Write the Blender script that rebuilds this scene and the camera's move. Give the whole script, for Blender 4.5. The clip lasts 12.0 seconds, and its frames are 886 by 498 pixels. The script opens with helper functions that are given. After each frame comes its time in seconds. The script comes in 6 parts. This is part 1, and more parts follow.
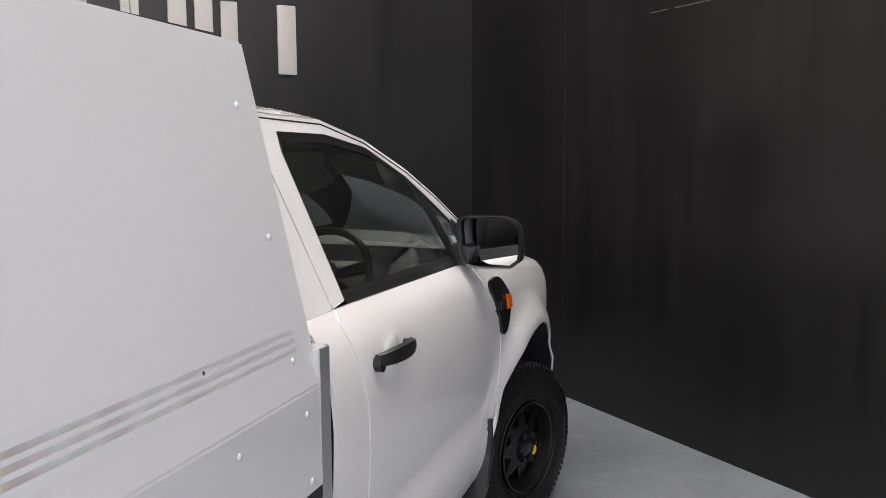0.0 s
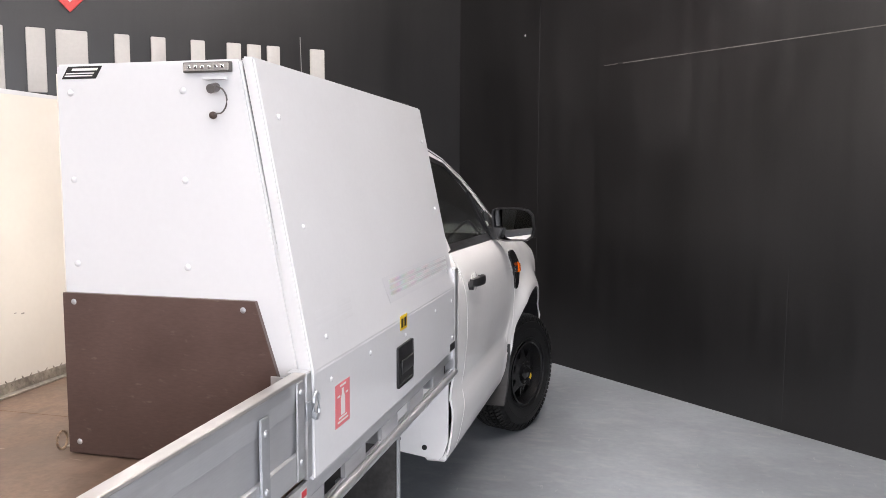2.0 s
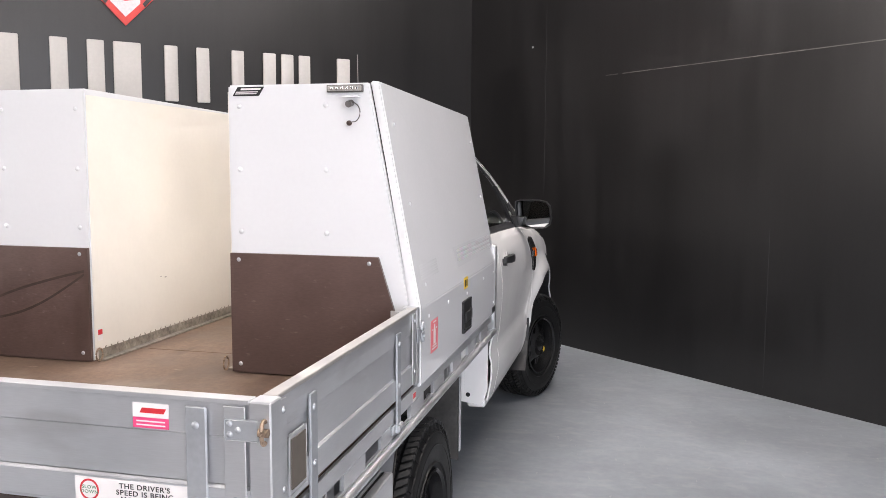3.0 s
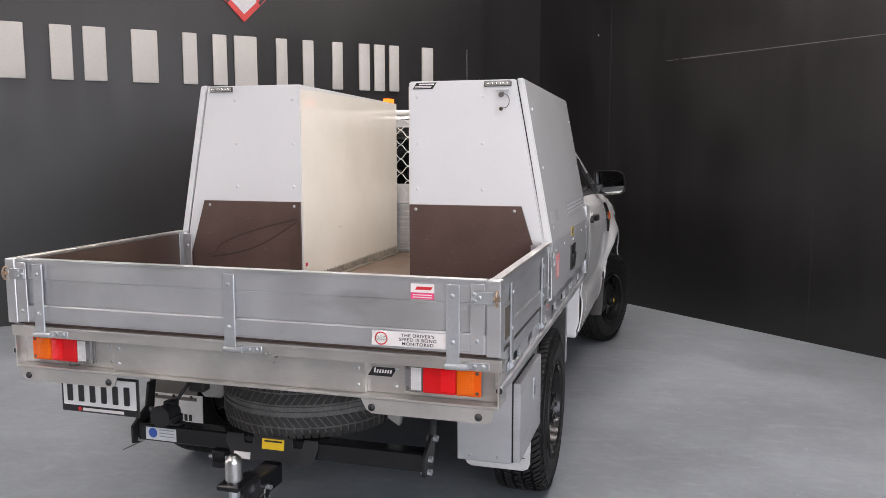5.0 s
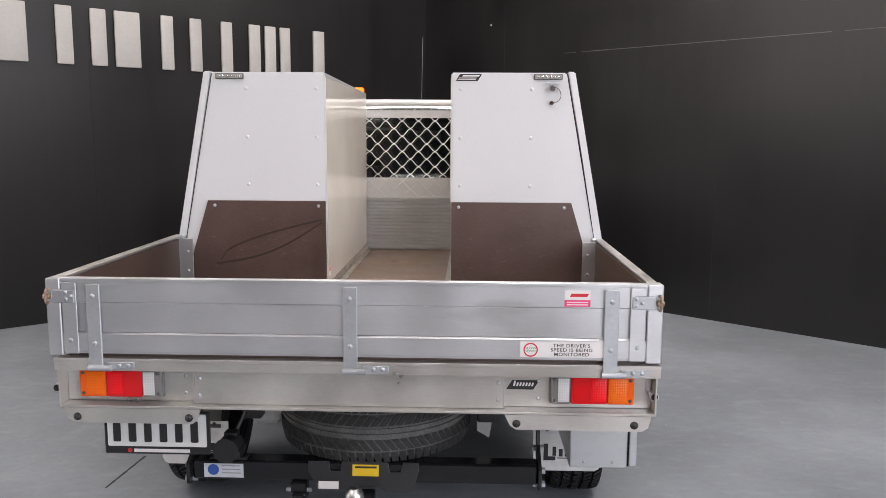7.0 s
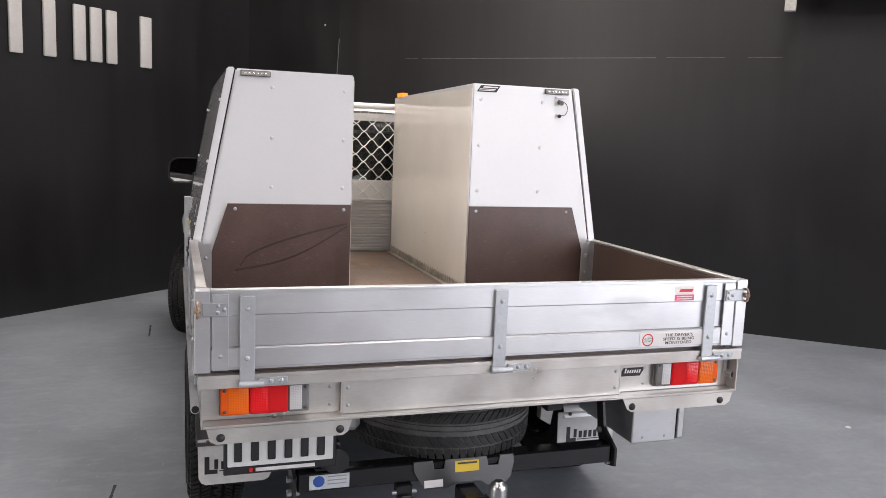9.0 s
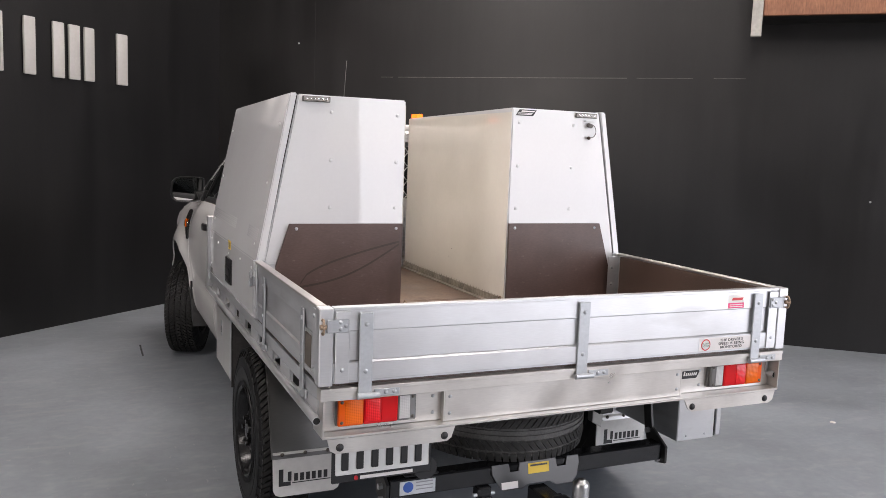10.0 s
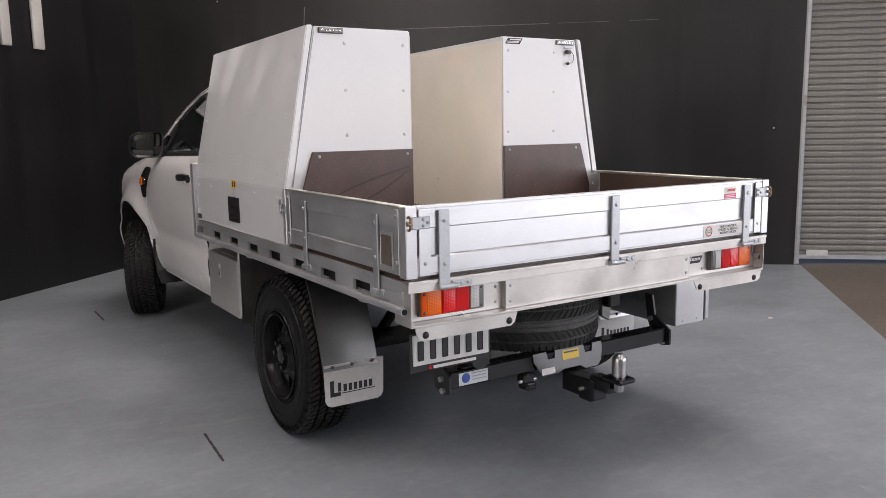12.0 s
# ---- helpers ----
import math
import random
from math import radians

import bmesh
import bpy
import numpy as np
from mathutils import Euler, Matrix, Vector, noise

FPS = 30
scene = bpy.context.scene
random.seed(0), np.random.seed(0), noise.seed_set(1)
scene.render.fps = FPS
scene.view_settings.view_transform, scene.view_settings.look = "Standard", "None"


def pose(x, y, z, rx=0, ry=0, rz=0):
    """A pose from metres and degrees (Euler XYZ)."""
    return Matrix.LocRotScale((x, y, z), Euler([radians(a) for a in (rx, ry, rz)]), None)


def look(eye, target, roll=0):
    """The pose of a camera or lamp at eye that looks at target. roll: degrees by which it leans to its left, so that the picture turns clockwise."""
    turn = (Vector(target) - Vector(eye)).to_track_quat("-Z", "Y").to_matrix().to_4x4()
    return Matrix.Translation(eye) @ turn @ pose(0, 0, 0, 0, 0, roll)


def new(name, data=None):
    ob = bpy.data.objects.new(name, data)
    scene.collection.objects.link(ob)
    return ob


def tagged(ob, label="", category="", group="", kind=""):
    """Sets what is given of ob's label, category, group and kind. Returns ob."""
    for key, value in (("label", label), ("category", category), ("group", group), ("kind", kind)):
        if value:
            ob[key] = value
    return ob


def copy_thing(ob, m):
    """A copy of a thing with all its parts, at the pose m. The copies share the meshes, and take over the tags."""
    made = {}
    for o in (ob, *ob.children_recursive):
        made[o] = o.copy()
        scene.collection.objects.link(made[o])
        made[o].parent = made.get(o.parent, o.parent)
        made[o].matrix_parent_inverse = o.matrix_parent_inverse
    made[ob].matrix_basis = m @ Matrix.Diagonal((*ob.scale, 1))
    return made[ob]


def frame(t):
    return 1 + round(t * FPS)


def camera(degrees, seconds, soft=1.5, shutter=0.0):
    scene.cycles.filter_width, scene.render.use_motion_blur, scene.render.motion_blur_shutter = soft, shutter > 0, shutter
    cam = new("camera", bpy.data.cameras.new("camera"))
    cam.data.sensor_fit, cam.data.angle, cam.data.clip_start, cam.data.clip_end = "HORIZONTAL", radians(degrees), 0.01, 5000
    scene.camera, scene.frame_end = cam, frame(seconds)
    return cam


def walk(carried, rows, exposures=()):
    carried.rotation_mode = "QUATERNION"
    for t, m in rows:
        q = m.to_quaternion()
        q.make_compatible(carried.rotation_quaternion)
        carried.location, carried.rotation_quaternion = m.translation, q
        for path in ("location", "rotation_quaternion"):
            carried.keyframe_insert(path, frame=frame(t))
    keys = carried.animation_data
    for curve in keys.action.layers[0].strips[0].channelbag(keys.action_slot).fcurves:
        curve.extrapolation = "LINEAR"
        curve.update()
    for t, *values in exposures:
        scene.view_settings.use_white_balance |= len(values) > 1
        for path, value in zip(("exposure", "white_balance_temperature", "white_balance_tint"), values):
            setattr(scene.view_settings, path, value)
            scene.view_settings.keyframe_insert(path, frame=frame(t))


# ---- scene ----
cam = camera(57.6, 12.0, soft=0.8)
PATH = [
    (0, (1.810, 1.098, 1.735), (1.176, 2.980, 1.494), -0.3),
    (0.5, (1.816, 0.689, 1.731), (1.231, 2.586, 1.488), -0.2),
    (1, (1.802, 0.248, 1.729), (1.259, 2.159, 1.499), 0.2),
    (1.5, (1.771, -0.207, 1.739), (1.261, 1.715, 1.521), 0.4),
    (2, (1.775, -0.620, 1.727), (1.286, 1.309, 1.525), 0.2),
    (2.5, (1.770, -1.036, 1.715), (1.291, 0.897, 1.526), -0.0),
    (3, (1.694, -1.437, 1.697), (1.233, 0.499, 1.500), 0.3),
    (5, (1.549, -2.556, 1.666), (0.995, -0.65, 1.419), -0.0),
    (5.5, (1.377, -2.607, 1.656), (0.822, -0.704, 1.396), -0.3),
    (6, (1.095, -2.551, 1.656), (0.616, -0.628, 1.384), -0.2),
    (6.5, (0.743, -2.541, 1.669), (0.488, -0.577, 1.39), 0.6),
    (7, (0.384, -2.552, 1.708), (0.319, -0.573, 1.426), 0.3),
    (8.8, (-0.901, -2.477, 1.709), (-0.29, -0.594, 1.424), 2.3),
    (9, (-1.052, -2.495, 1.721), (-0.422, -0.616, 1.448), 2.3),
    (9.5, (-1.416, -2.454, 1.746), (-0.706, -0.6, 1.501), 2.5),
    (10, (-1.667, -2.471, 1.741), (-0.865, -0.654, 1.506), 2.1),
    (10.5, (-1.935, -2.518, 1.711), (-1.05, -0.744, 1.45), 1.1),
    (11, (-2.187, -2.473, 1.662), (-1.212, -0.758, 1.336), 0.4),
    (11.5, (-2.34, -2.438, 1.585), (-1.304, -0.757, 1.267), -0.8),
    (12, (-2.379, -2.43, 1.518), (-1.323, -0.76, 1.213), -0.9),
]
EXPOSURES = [(0, -0.06, 6450, 16), (0.5, -0.2, 6450, 16), (1.0, 0.27, 6450, 16), (1.5, 0.42, 6500, 16), (2.0, 0.44, 6500, 17), (3.0, 0.42, 6500, 17), (5.0, 0.04, 6500, 17), (7.0, 0.0, 6500, 17), (9.0, -0.02, 6500, 17), (10.5, -0.05, 6550, 17), (11.0, -0.22, 6550, 17), (12.0, -0.3, 6600, 18)]
walk(cam, [(t, look(eye, target, roll)) for t, eye, target, roll in PATH], exposures=EXPOSURES)

# ---- world and light ----
world = bpy.data.worlds.new("world")
scene.world = world
world.use_nodes = True
wn = world.node_tree
sky = wn.nodes.new("ShaderNodeTexSky")
sky.sky_type = "NISHITA"
sky.sun_disc = False
sky.sun_elevation = radians(50)
sky.sun_rotation = radians(200)
wn.nodes["Background"].inputs[1].default_value = 0.12
wn.links.new(sky.outputs[0], wn.nodes["Background"].inputs[0])

CORNER = Vector((-0.19, 7.84, 0))
AL, AR = radians(43.6), radians(-42.6)
DL = Vector((-math.cos(AL), -math.sin(AL), 0))      # along the lettered wall, away from the corner
DR = Vector((math.cos(AR), math.sin(AR), 0))        # along the dark wall, away from the corner
SLOPE = 0.0155


def ground_z(y):
    return -SLOPE * (y - 1.2)


def area(name, eye, target, w, h, power, colour=(1, 1, 1)):
    d = bpy.data.lights.new(name, "AREA")
    d.shape, d.size, d.size_y, d.energy, d.color = "RECTANGLE", w, h, power, colour
    o = new(name, d)
    o.matrix_world = look(eye, target)
    return o


def wl(a, b):
    """A place in the room: a metres along the dark wall from the corner, b along the lettered wall."""
    return CORNER + DR * a + DL * b


# added area lamp at an assumed, unseen door opposite the lettered wall
eye = wl(13.2, 6.1) + Vector((0, 0, 2.2))
area("assumed_door_fill", eye, wl(0, 6.0) + Vector((0, 0, 1.2)), 7.8, 4.0, 395, (0.95, 0.98, 1.02))
# added warm area lamp at an assumed, unseen opening opposite the dark wall
eye = wl(1.85, 12.8) + Vector((0, 0, 2.3))
area("added_side_fill", eye, wl(2.6, 0) + Vector((0, 0, 1.2)), 3.0, 4.2, 155, (1.0, 0.92, 0.83))

# ---- materials ----
MATS = {}


def mat(name, col, rough=0.5, metal=0.0, bump=0.0, scale=40.0, var=0.08, big=2.0, bigvar=0.08, stretch=(1, 1, 1), coat=0.0, spec=0.5, rvar=0.1):
    """A surface with fine grain and broad stains in colour, gloss and relief; coordinates are the object's metres."""
    if name in MATS:
        return MATS[name]
    m = bpy.data.materials.new(name)
    m.use_nodes = True
    nt = m.node_tree
    b = nt.nodes["Principled BSDF"]
    b.inputs["Roughness"].default_value, b.inputs["Metallic"].default_value = rough, metal
    b.inputs["Coat Weight"].default_value, b.inputs["Coat Roughness"].default_value = coat, 0.06
    b.inputs["Specular IOR Level"].default_value = spec
    tc = nt.nodes.new("ShaderNodeTexCoord")
    mp = nt.nodes.new("ShaderNodeMapping")
    mp.inputs["Scale"].default_value = stretch
    nt.links.new(tc.outputs["Object"], mp.inputs[0])
    fine = nt.nodes.new("ShaderNodeTexNoise")
    fine.inputs["Scale"].default_value, fine.inputs["Detail"].default_value = scale, 4
    broad = nt.nodes.new("ShaderNodeTexNoise")
    broad.inputs["Scale"].default_value, broad.inputs["Detail"].default_value = big, 5
    nt.links.new(mp.outputs[0], fine.inputs["Vector"])
    nt.links.new(tc.outputs["Object"], broad.inputs["Vector"])
    last = None
    rgb = nt.nodes.new("ShaderNodeRGB")
    rgb.outputs[0].default_value = (*col, 1)
    last = rgb.outputs[0]
    for tex, amount in ((fine, var), (broad, bigvar)):
        if amount <= 0:
            continue
        mr = nt.nodes.new("ShaderNodeMapRange")
        mr.inputs["From Min"].default_value, mr.inputs["From Max"].default_value = 0.3, 0.7
        mr.inputs["To Min"].default_value, mr.inputs["To Max"].default_value = 1 - amount, 1 + amount
        nt.links.new(tex.outputs[0], mr.inputs[0])
        mx = nt.nodes.new("ShaderNodeMix")
        mx.data_type, mx.blend_type = "RGBA", "MULTIPLY"
        mx.inputs[0].default_value = 1
        nt.links.new(last, mx.inputs[6])
        nt.links.new(mr.outputs[0], mx.inputs[7])
        last = mx.outputs[2]
    nt.links.new(last, b.inputs["Base Color"])
    mr = nt.nodes.new("ShaderNodeMapRange")
    mr.inputs["From Min"].default_value, mr.inputs["From Max"].default_value = 0.3, 0.7
    mr.inputs["To Min"].default_value, mr.inputs["To Max"].default_value = max(0.02, rough * (1 - rvar)), min(1, rough * (1 + rvar))
    nt.links.new(broad.outputs[0], mr.inputs[0])
    nt.links.new(mr.outputs[0], b.inputs["Roughness"])
    if bump:
        bp = nt.nodes.new("ShaderNodeBump")
        bp.inputs["Strength"].default_value, bp.inputs["Distance"].default_value = bump, 0.003
        nt.links.new(fine.outputs[0], bp.inputs["Height"])
        nt.links.new(bp.outputs[0], b.inputs["Normal"])
    MATS[name] = m
    return m


M_WALL = mat("charcoal_wall_paint", (0.0068, 0.0064, 0.0066), 0.38, bump=0.12, scale=60, var=0.10, big=0.9, bigvar=0.22, rvar=0.14, spec=0.55)
def brushed_paint(m):
    """Upright roller strokes and wiped patches that change the sheen and the tone a little."""
    nt = m.node_tree
    b = nt.nodes["Principled BSDF"]
    tc = nt.nodes.new("ShaderNodeTexCoord")
    mp = nt.nodes.new("ShaderNodeMapping")
    mp.inputs["Scale"].default_value = (5, 5, 0.35)
    nz = nt.nodes.new("ShaderNodeTexNoise")
    nz.inputs["Scale"].default_value, nz.inputs["Detail"].default_value, nz.inputs["Roughness"].default_value = 1.6, 6, 0.65
    nt.links.new(tc.outputs["Object"], mp.inputs[0])
    nt.links.new(mp.outputs[0], nz.inputs["Vector"])
    for socket, lo, hi in (("Base Color", 0.72, 1.35), ("Roughness", 0.88, 1.12)):
        src = b.inputs[socket].links[0].from_socket
        mr = nt.nodes.new("ShaderNodeMapRange")
        mr.inputs["From Min"].default_value, mr.inputs["From Max"].default_value = 0.3, 0.72
        mr.inputs["To Min"].default_value, mr.inputs["To Max"].default_value = lo, hi
        nt.links.new(nz.outputs[0], mr.inputs[0])
        if socket == "Base Color":
            mx = nt.nodes.new("ShaderNodeMix")
            mx.data_type, mx.blend_type = "RGBA", "MULTIPLY"
            mx.inputs[0].default_value = 1
            nt.links.new(src, mx.inputs[6])
            nt.links.new(mr.outputs[0], mx.inputs[7])
            nt.links.new(mx.outputs[2], b.inputs[socket])
        else:
            mu = nt.nodes.new("ShaderNodeMath")
            mu.operation = "MULTIPLY"
            nt.links.new(src, mu.inputs[0])
            nt.links.new(mr.outputs[0], mu.inputs[1])
            nt.links.new(mu.outputs[0], b.inputs[socket])


brushed_paint(M_WALL)
M_FLOOR = mat("grey_floor_paint", (0.250, 0.274, 0.295), 0.40, bump=0.08, scale=25, var=0.05, big=0.8, bigvar=0.12, rvar=0.25)
def floor_paint():
    m = M_FLOOR
    nt = m.node_tree
    b = nt.nodes["Principled BSDF"]
    tc = nt.nodes.new("ShaderNodeTexCoord")
    src = b.inputs["Base Color"].links[0].from_socket
    # cloudy patches and pale scuffs
    n1 = nt.nodes.new("ShaderNodeTexNoise")
    n1.inputs["Scale"].default_value, n1.inputs["Detail"].default_value, n1.inputs["Roughness"].default_value = 1.3, 5, 0.6
    n1.inputs["Distortion"].default_value = 0.2
    n2 = nt.nodes.new("ShaderNodeTexNoise")
    n2.inputs["Scale"].default_value, n2.inputs["Detail"].default_value = 9, 5
    mp = nt.nodes.new("ShaderNodeMapping")
    mp.inputs["Rotation"].default_value = (0, 0, 0.6)
    mp.inputs["Scale"].default_value = (0.8, 1.4, 1)
    nt.links.new(tc.outputs["Object"], n1.inputs["Vector"])
    nt.links.new(tc.outputs["Object"], mp.inputs[0])
    nt.links.new(mp.outputs[0], n2.inputs["Vector"])
    r1 = nt.nodes.new("ShaderNodeMapRange")
    r1.inputs["From Min"].default_value, r1.inputs["From Max"].default_value = 0.35, 0.68
    r1.inputs["To Min"].default_value, r1.inputs["To Max"].default_value = 0.84, 1.11
    nt.links.new(n1.outputs[0], r1.inputs[0])
    mx = nt.nodes.new("ShaderNodeMix")
    mx.data_type, mx.blend_type = "RGBA", "MULTIPLY"
    mx.inputs[0].default_value = 1
    nt.links.new(src, mx.inputs[6])
    nt.links.new(r1.outputs[0], mx.inputs[7])
    r2 = nt.nodes.new("ShaderNodeMapRange")
    r2.inputs["From Min"].default_value, r2.inputs["From Max"].default_value = 0.54, 0.72
    r2.inputs["To Min"].default_value, r2.inputs["To Max"].default_value = 0.0, 0.30
    nt.links.new(n2.outputs[0], r2.inputs[0])
    mm = nt.nodes.new("ShaderNodeMix")
    mm.data_type = "RGBA"
    nt.links.new(r2.outputs[0], mm.inputs[0])
    nt.links.new(mx.outputs[2], mm.inputs[6])
    mm.inputs[7].default_value = (0.37, 0.375, 0.385, 1)
    nt.links.new(mm.outputs[2], b.inputs["Base Color"])


floor_paint()
M_CONC = mat("bare_concrete", (0.125, 0.102, 0.082), 0.6, bump=0.3, scale=30, var=0.15, big=1.2, bigvar=0.2)
M_LETTER = mat("letter_foam_white", (0.44, 0.43, 0.41), 0.6, var=0.03, bigvar=0.04)
M_WHITE = mat("white_body_paint", (0.86, 0.855, 0.84), 0.22, var=0.01, bigvar=0.02, coat=0.6)
M_BOX = mat("white_box_coating", (0.69, 0.70, 0.708), 0.03, bump=0.003, scale=60, var=0.01, big=1.5, bigvar=0.03, coat=0.4, rvar=0.3)
M_CREAM = mat("cream_inner_panel", (0.79, 0.755, 0.68), 0.045, bump=0.008, scale=50, var=0.01, big=2.5, bigvar=0.05, coat=0.3, rvar=0.4)
M_ALU = mat("mill_aluminium", (0.645, 0.655, 0.67), 0.38, 0.8, bump=0.02, scale=30, var=0.03, big=3, bigvar=0.09, stretch=(1, 1, 12), rvar=0.25)
# smudges, plus a warm tint standing in for light reflected off the ground
M_PANEL = mat("smudged_warm_tinted_aluminium", (0.62, 0.60, 0.572), 0.36, 0.8, bump=0.02, scale=30, var=0.04, big=5, bigvar=0.14, stretch=(1, 1, 8), rvar=0.25)
M_STEEL = mat("galvanised_steel", (0.47, 0.49, 0.51), 0.45, 0.7, bump=0.05, scale=70, var=0.05, big=8, bigvar=0.08)
M_PLY = mat("brown_film_faced_ply", (0.080, 0.052, 0.041), 0.38, bump=0.35, scale=260, var=0.18, big=4, bigvar=0.15)
M_DECK = mat("brown_deck_ply_worn", (0.16, 0.106, 0.074), 0.5, bump=0.1, scale=70, var=0.16, big=3, bigvar=0.3, rvar=0.25)
def flecks(m, col, scale, lo, hi, most, stretch=(1, 1, 1)):
    """Small worn flecks of another colour."""
    nt = m.node_tree
    b = nt.nodes["Principled BSDF"]
    src = b.inputs["Base Color"].links[0].from_socket
    tc = nt.nodes.new("ShaderNodeTexCoord")
    mp = nt.nodes.new("ShaderNodeMapping")
    mp.inputs["Scale"].default_value = stretch
    nz = nt.nodes.new("ShaderNodeTexNoise")
    nz.inputs["Scale"].default_value, nz.inputs["Detail"].default_value = scale, 3
    mr = nt.nodes.new("ShaderNodeMapRange")
    mr.inputs["From Min"].default_value, mr.inputs["From Max"].default_value = lo, hi
    mr.inputs["To Min"].default_value, mr.inputs["To Max"].default_value = 0, most
    mx = nt.nodes.new("ShaderNodeMix")
    mx.data_type = "RGBA"
    nt.links.new(tc.outputs["Object"], mp.inputs[0])
    nt.links.new(mp.outputs[0], nz.inputs["Vector"])
    nt.links.new(nz.outputs[0], mr.inputs[0])
    nt.links.new(mr.outputs[0], mx.inputs[0])
    nt.links.new(src, mx.inputs[6])
    mx.inputs[7].default_value = (*col, 1)
    nt.links.new(mx.outputs[2], b.inputs["Base Color"])


flecks(M_PLY, (0.20, 0.155, 0.13), 40, 0.66, 0.78, 0.45, (0.6, 0.6, 1.6))
flecks(M_DECK, (0.30, 0.22, 0.17), 5, 0.55, 0.75, 0.5, (1, 1, 1))
flecks(M_DECK, (0.10, 0.062, 0.045), 3.2, 0.56, 0.66, 0.45, (2.2, 0.7, 1))
flecks(M_DECK, (0.42, 0.36, 0.31), 30, 0.70, 0.76, 0.6, (0.25, 1.6, 1))
flecks(M_ALU, (0.40, 0.395, 0.39), 5, 0.58, 0.72, 0.35, (0.6, 0.6, 2.2))
flecks(M_FLOOR, (0.38, 0.385, 0.39), 40, 0.69, 0.75, 0.5, (1, 0.3, 1))
flecks(M_FLOOR, (0.36, 0.365, 0.37), 3.2, 0.60, 0.70, 0.28, (0.7, 2.2, 1))
flecks(M_FLOOR, (0.20, 0.21, 0.23), 14, 0.68, 0.78, 0.35, (0.4, 1.2, 1))
M_RUBBER = mat("tyre_rubber", (0.006, 0.006, 0.0062), 0.5, bump=0.2, scale=90, var=0.2, big=8, bigvar=0.25, spec=0.3)
M_TREAD = mat("dusty_tread_rubber", (0.022, 0.0215, 0.0205), 0.7, bump=0.3, scale=110, var=0.25, big=9, bigvar=0.35, spec=0.25)
M_BLACK = mat("satin_black_steel", (0.007, 0.007, 0.008), 0.25, bump=0.05, scale=60, var=0.1, big=6, bigvar=0.1)
M_PLASTIC = mat("black_plastic", (0.014, 0.014, 0.015), 0.45, bump=0.15, scale=150, var=0.1, big=6, bigvar=0.1)
M_CHASSIS = mat("dusty_black_chassis", (0.016, 0.015, 0.014), 0.6, bump=0.2, scale=60, var=0.3, big=9, bigvar=0.35)
M_CHROME = mat("chrome", (0.75, 0.75, 0.76), 0.12, 1.0, var=0.03, bigvar=0.04)
# black of seals; also painted where holes and recesses lie in shade
M_GAP = mat("shadow_gap_seal", (0.010, 0.010, 0.010), 0.8)


# ---- helpers ----
def part(name, bm, material, parent=None, label="", smooth=False):
    me = bpy.data.meshes.new(name)
    bmesh.ops.recalc_face_normals(bm, faces=bm.faces)
    bm.to_mesh(me)
    bm.free()
    me.materials.append(material)
    if smooth:
        for p in me.polygons:
            p.use_smooth = True
        me.set_sharp_from_angle(angle=radians(38))
    ob = new(name, me)
    if parent is not None:
        ob.parent = parent
    if label:
        ob["label"] = label
    return ob


def thing(name, label, category, group="", kind="", at=(0, 0, 0)):
    ob = new(name)
    ob.empty_display_size = 0.2
    ob.location = at
    return tagged(ob, label, category, group, kind)


def bx(bm, x0, x1, y0, y1, z0, z1, bev=0.0, seg=1):
    r = bmesh.ops.create_cube(bm, size=1.0, matrix=Matrix.LocRotScale(((x0 + x1) / 2, (y0 + y1) / 2, (z0 + z1) / 2), None, (abs(x1 - x0), abs(y1 - y0), abs(z1 - z0))))
    if bev:
        es = list({e for v in r["verts"] for e in v.link_edges})
        bmesh.ops.bevel(bm, geom=es, offset=bev, segments=seg, affect="EDGES", profile=0.6)
    return bm


def boxm(*a, **k):
    return bx(bmesh.new(), *a, **k)


def prism(bm, pts, axis, a0, a1, bev=0.0):
    """A polygon in the two other axes (in x, y, z order), drawn out along axis from a0 to a1."""
    def put(p, a):
        return {"x": (a, p[0], p[1]), "y": (p[0], a, p[1]), "z": (p[0], p[1], a)}[axis]
    lo = [bm.verts.new(put(p, a0)) for p in pts]
    hi = [bm.verts.new(put(p, a1)) for p in pts]
    n = len(pts)
    fs = [bm.faces.new(lo), bm.faces.new(hi)]
    for i in range(n):
        fs.append(bm.faces.new((lo[i], lo[(i + 1) % n], hi[(i + 1) % n], hi[i])))
    bmesh.ops.recalc_face_normals(bm, faces=fs)
    if bev:
        es = list({e for f in fs for e in f.edges})
        bmesh.ops.bevel(bm, geom=es, offset=bev, segments=2, affect="EDGES", profile=0.6)
    return bm


def rod(bm, a, b, r, n=12, r2=None):
    a, b = Vector(a), Vector(b)
    m = Matrix.Translation((a + b) / 2) @ (b - a).to_track_quat("Z", "Y").to_matrix().to_4x4()
    bmesh.ops.create_cone(bm, cap_ends=True, segments=n, radius1=r, radius2=r if r2 is None else r2, depth=(b - a).length, matrix=m)
    return bm


def tube(bm, pts, r, n=8):
    """A bent round bar along the points."""
    pts = [Vector(p) for p in pts]
    rings = []
    for i, p in enumerate(pts):
        d = (pts[min(i + 1, len(pts) - 1)] - pts[max(i - 1, 0)]).normalized()
        q = d.to_track_quat("Z", "Y")
        rings.append([bm.verts.new(p + q @ Vector((r * math.cos(t), r * math.sin(t), 0))) for t in (2 * math.pi * k / n for k in range(n))])
    for a, b in zip(rings, rings[1:]):
        for k in range(n):
            bm.faces.new((a[k], a[(k + 1) % n], b[(k + 1) % n], b[k]))
    bm.faces.new(rings[0]), bm.faces.new(rings[-1])
    return bm


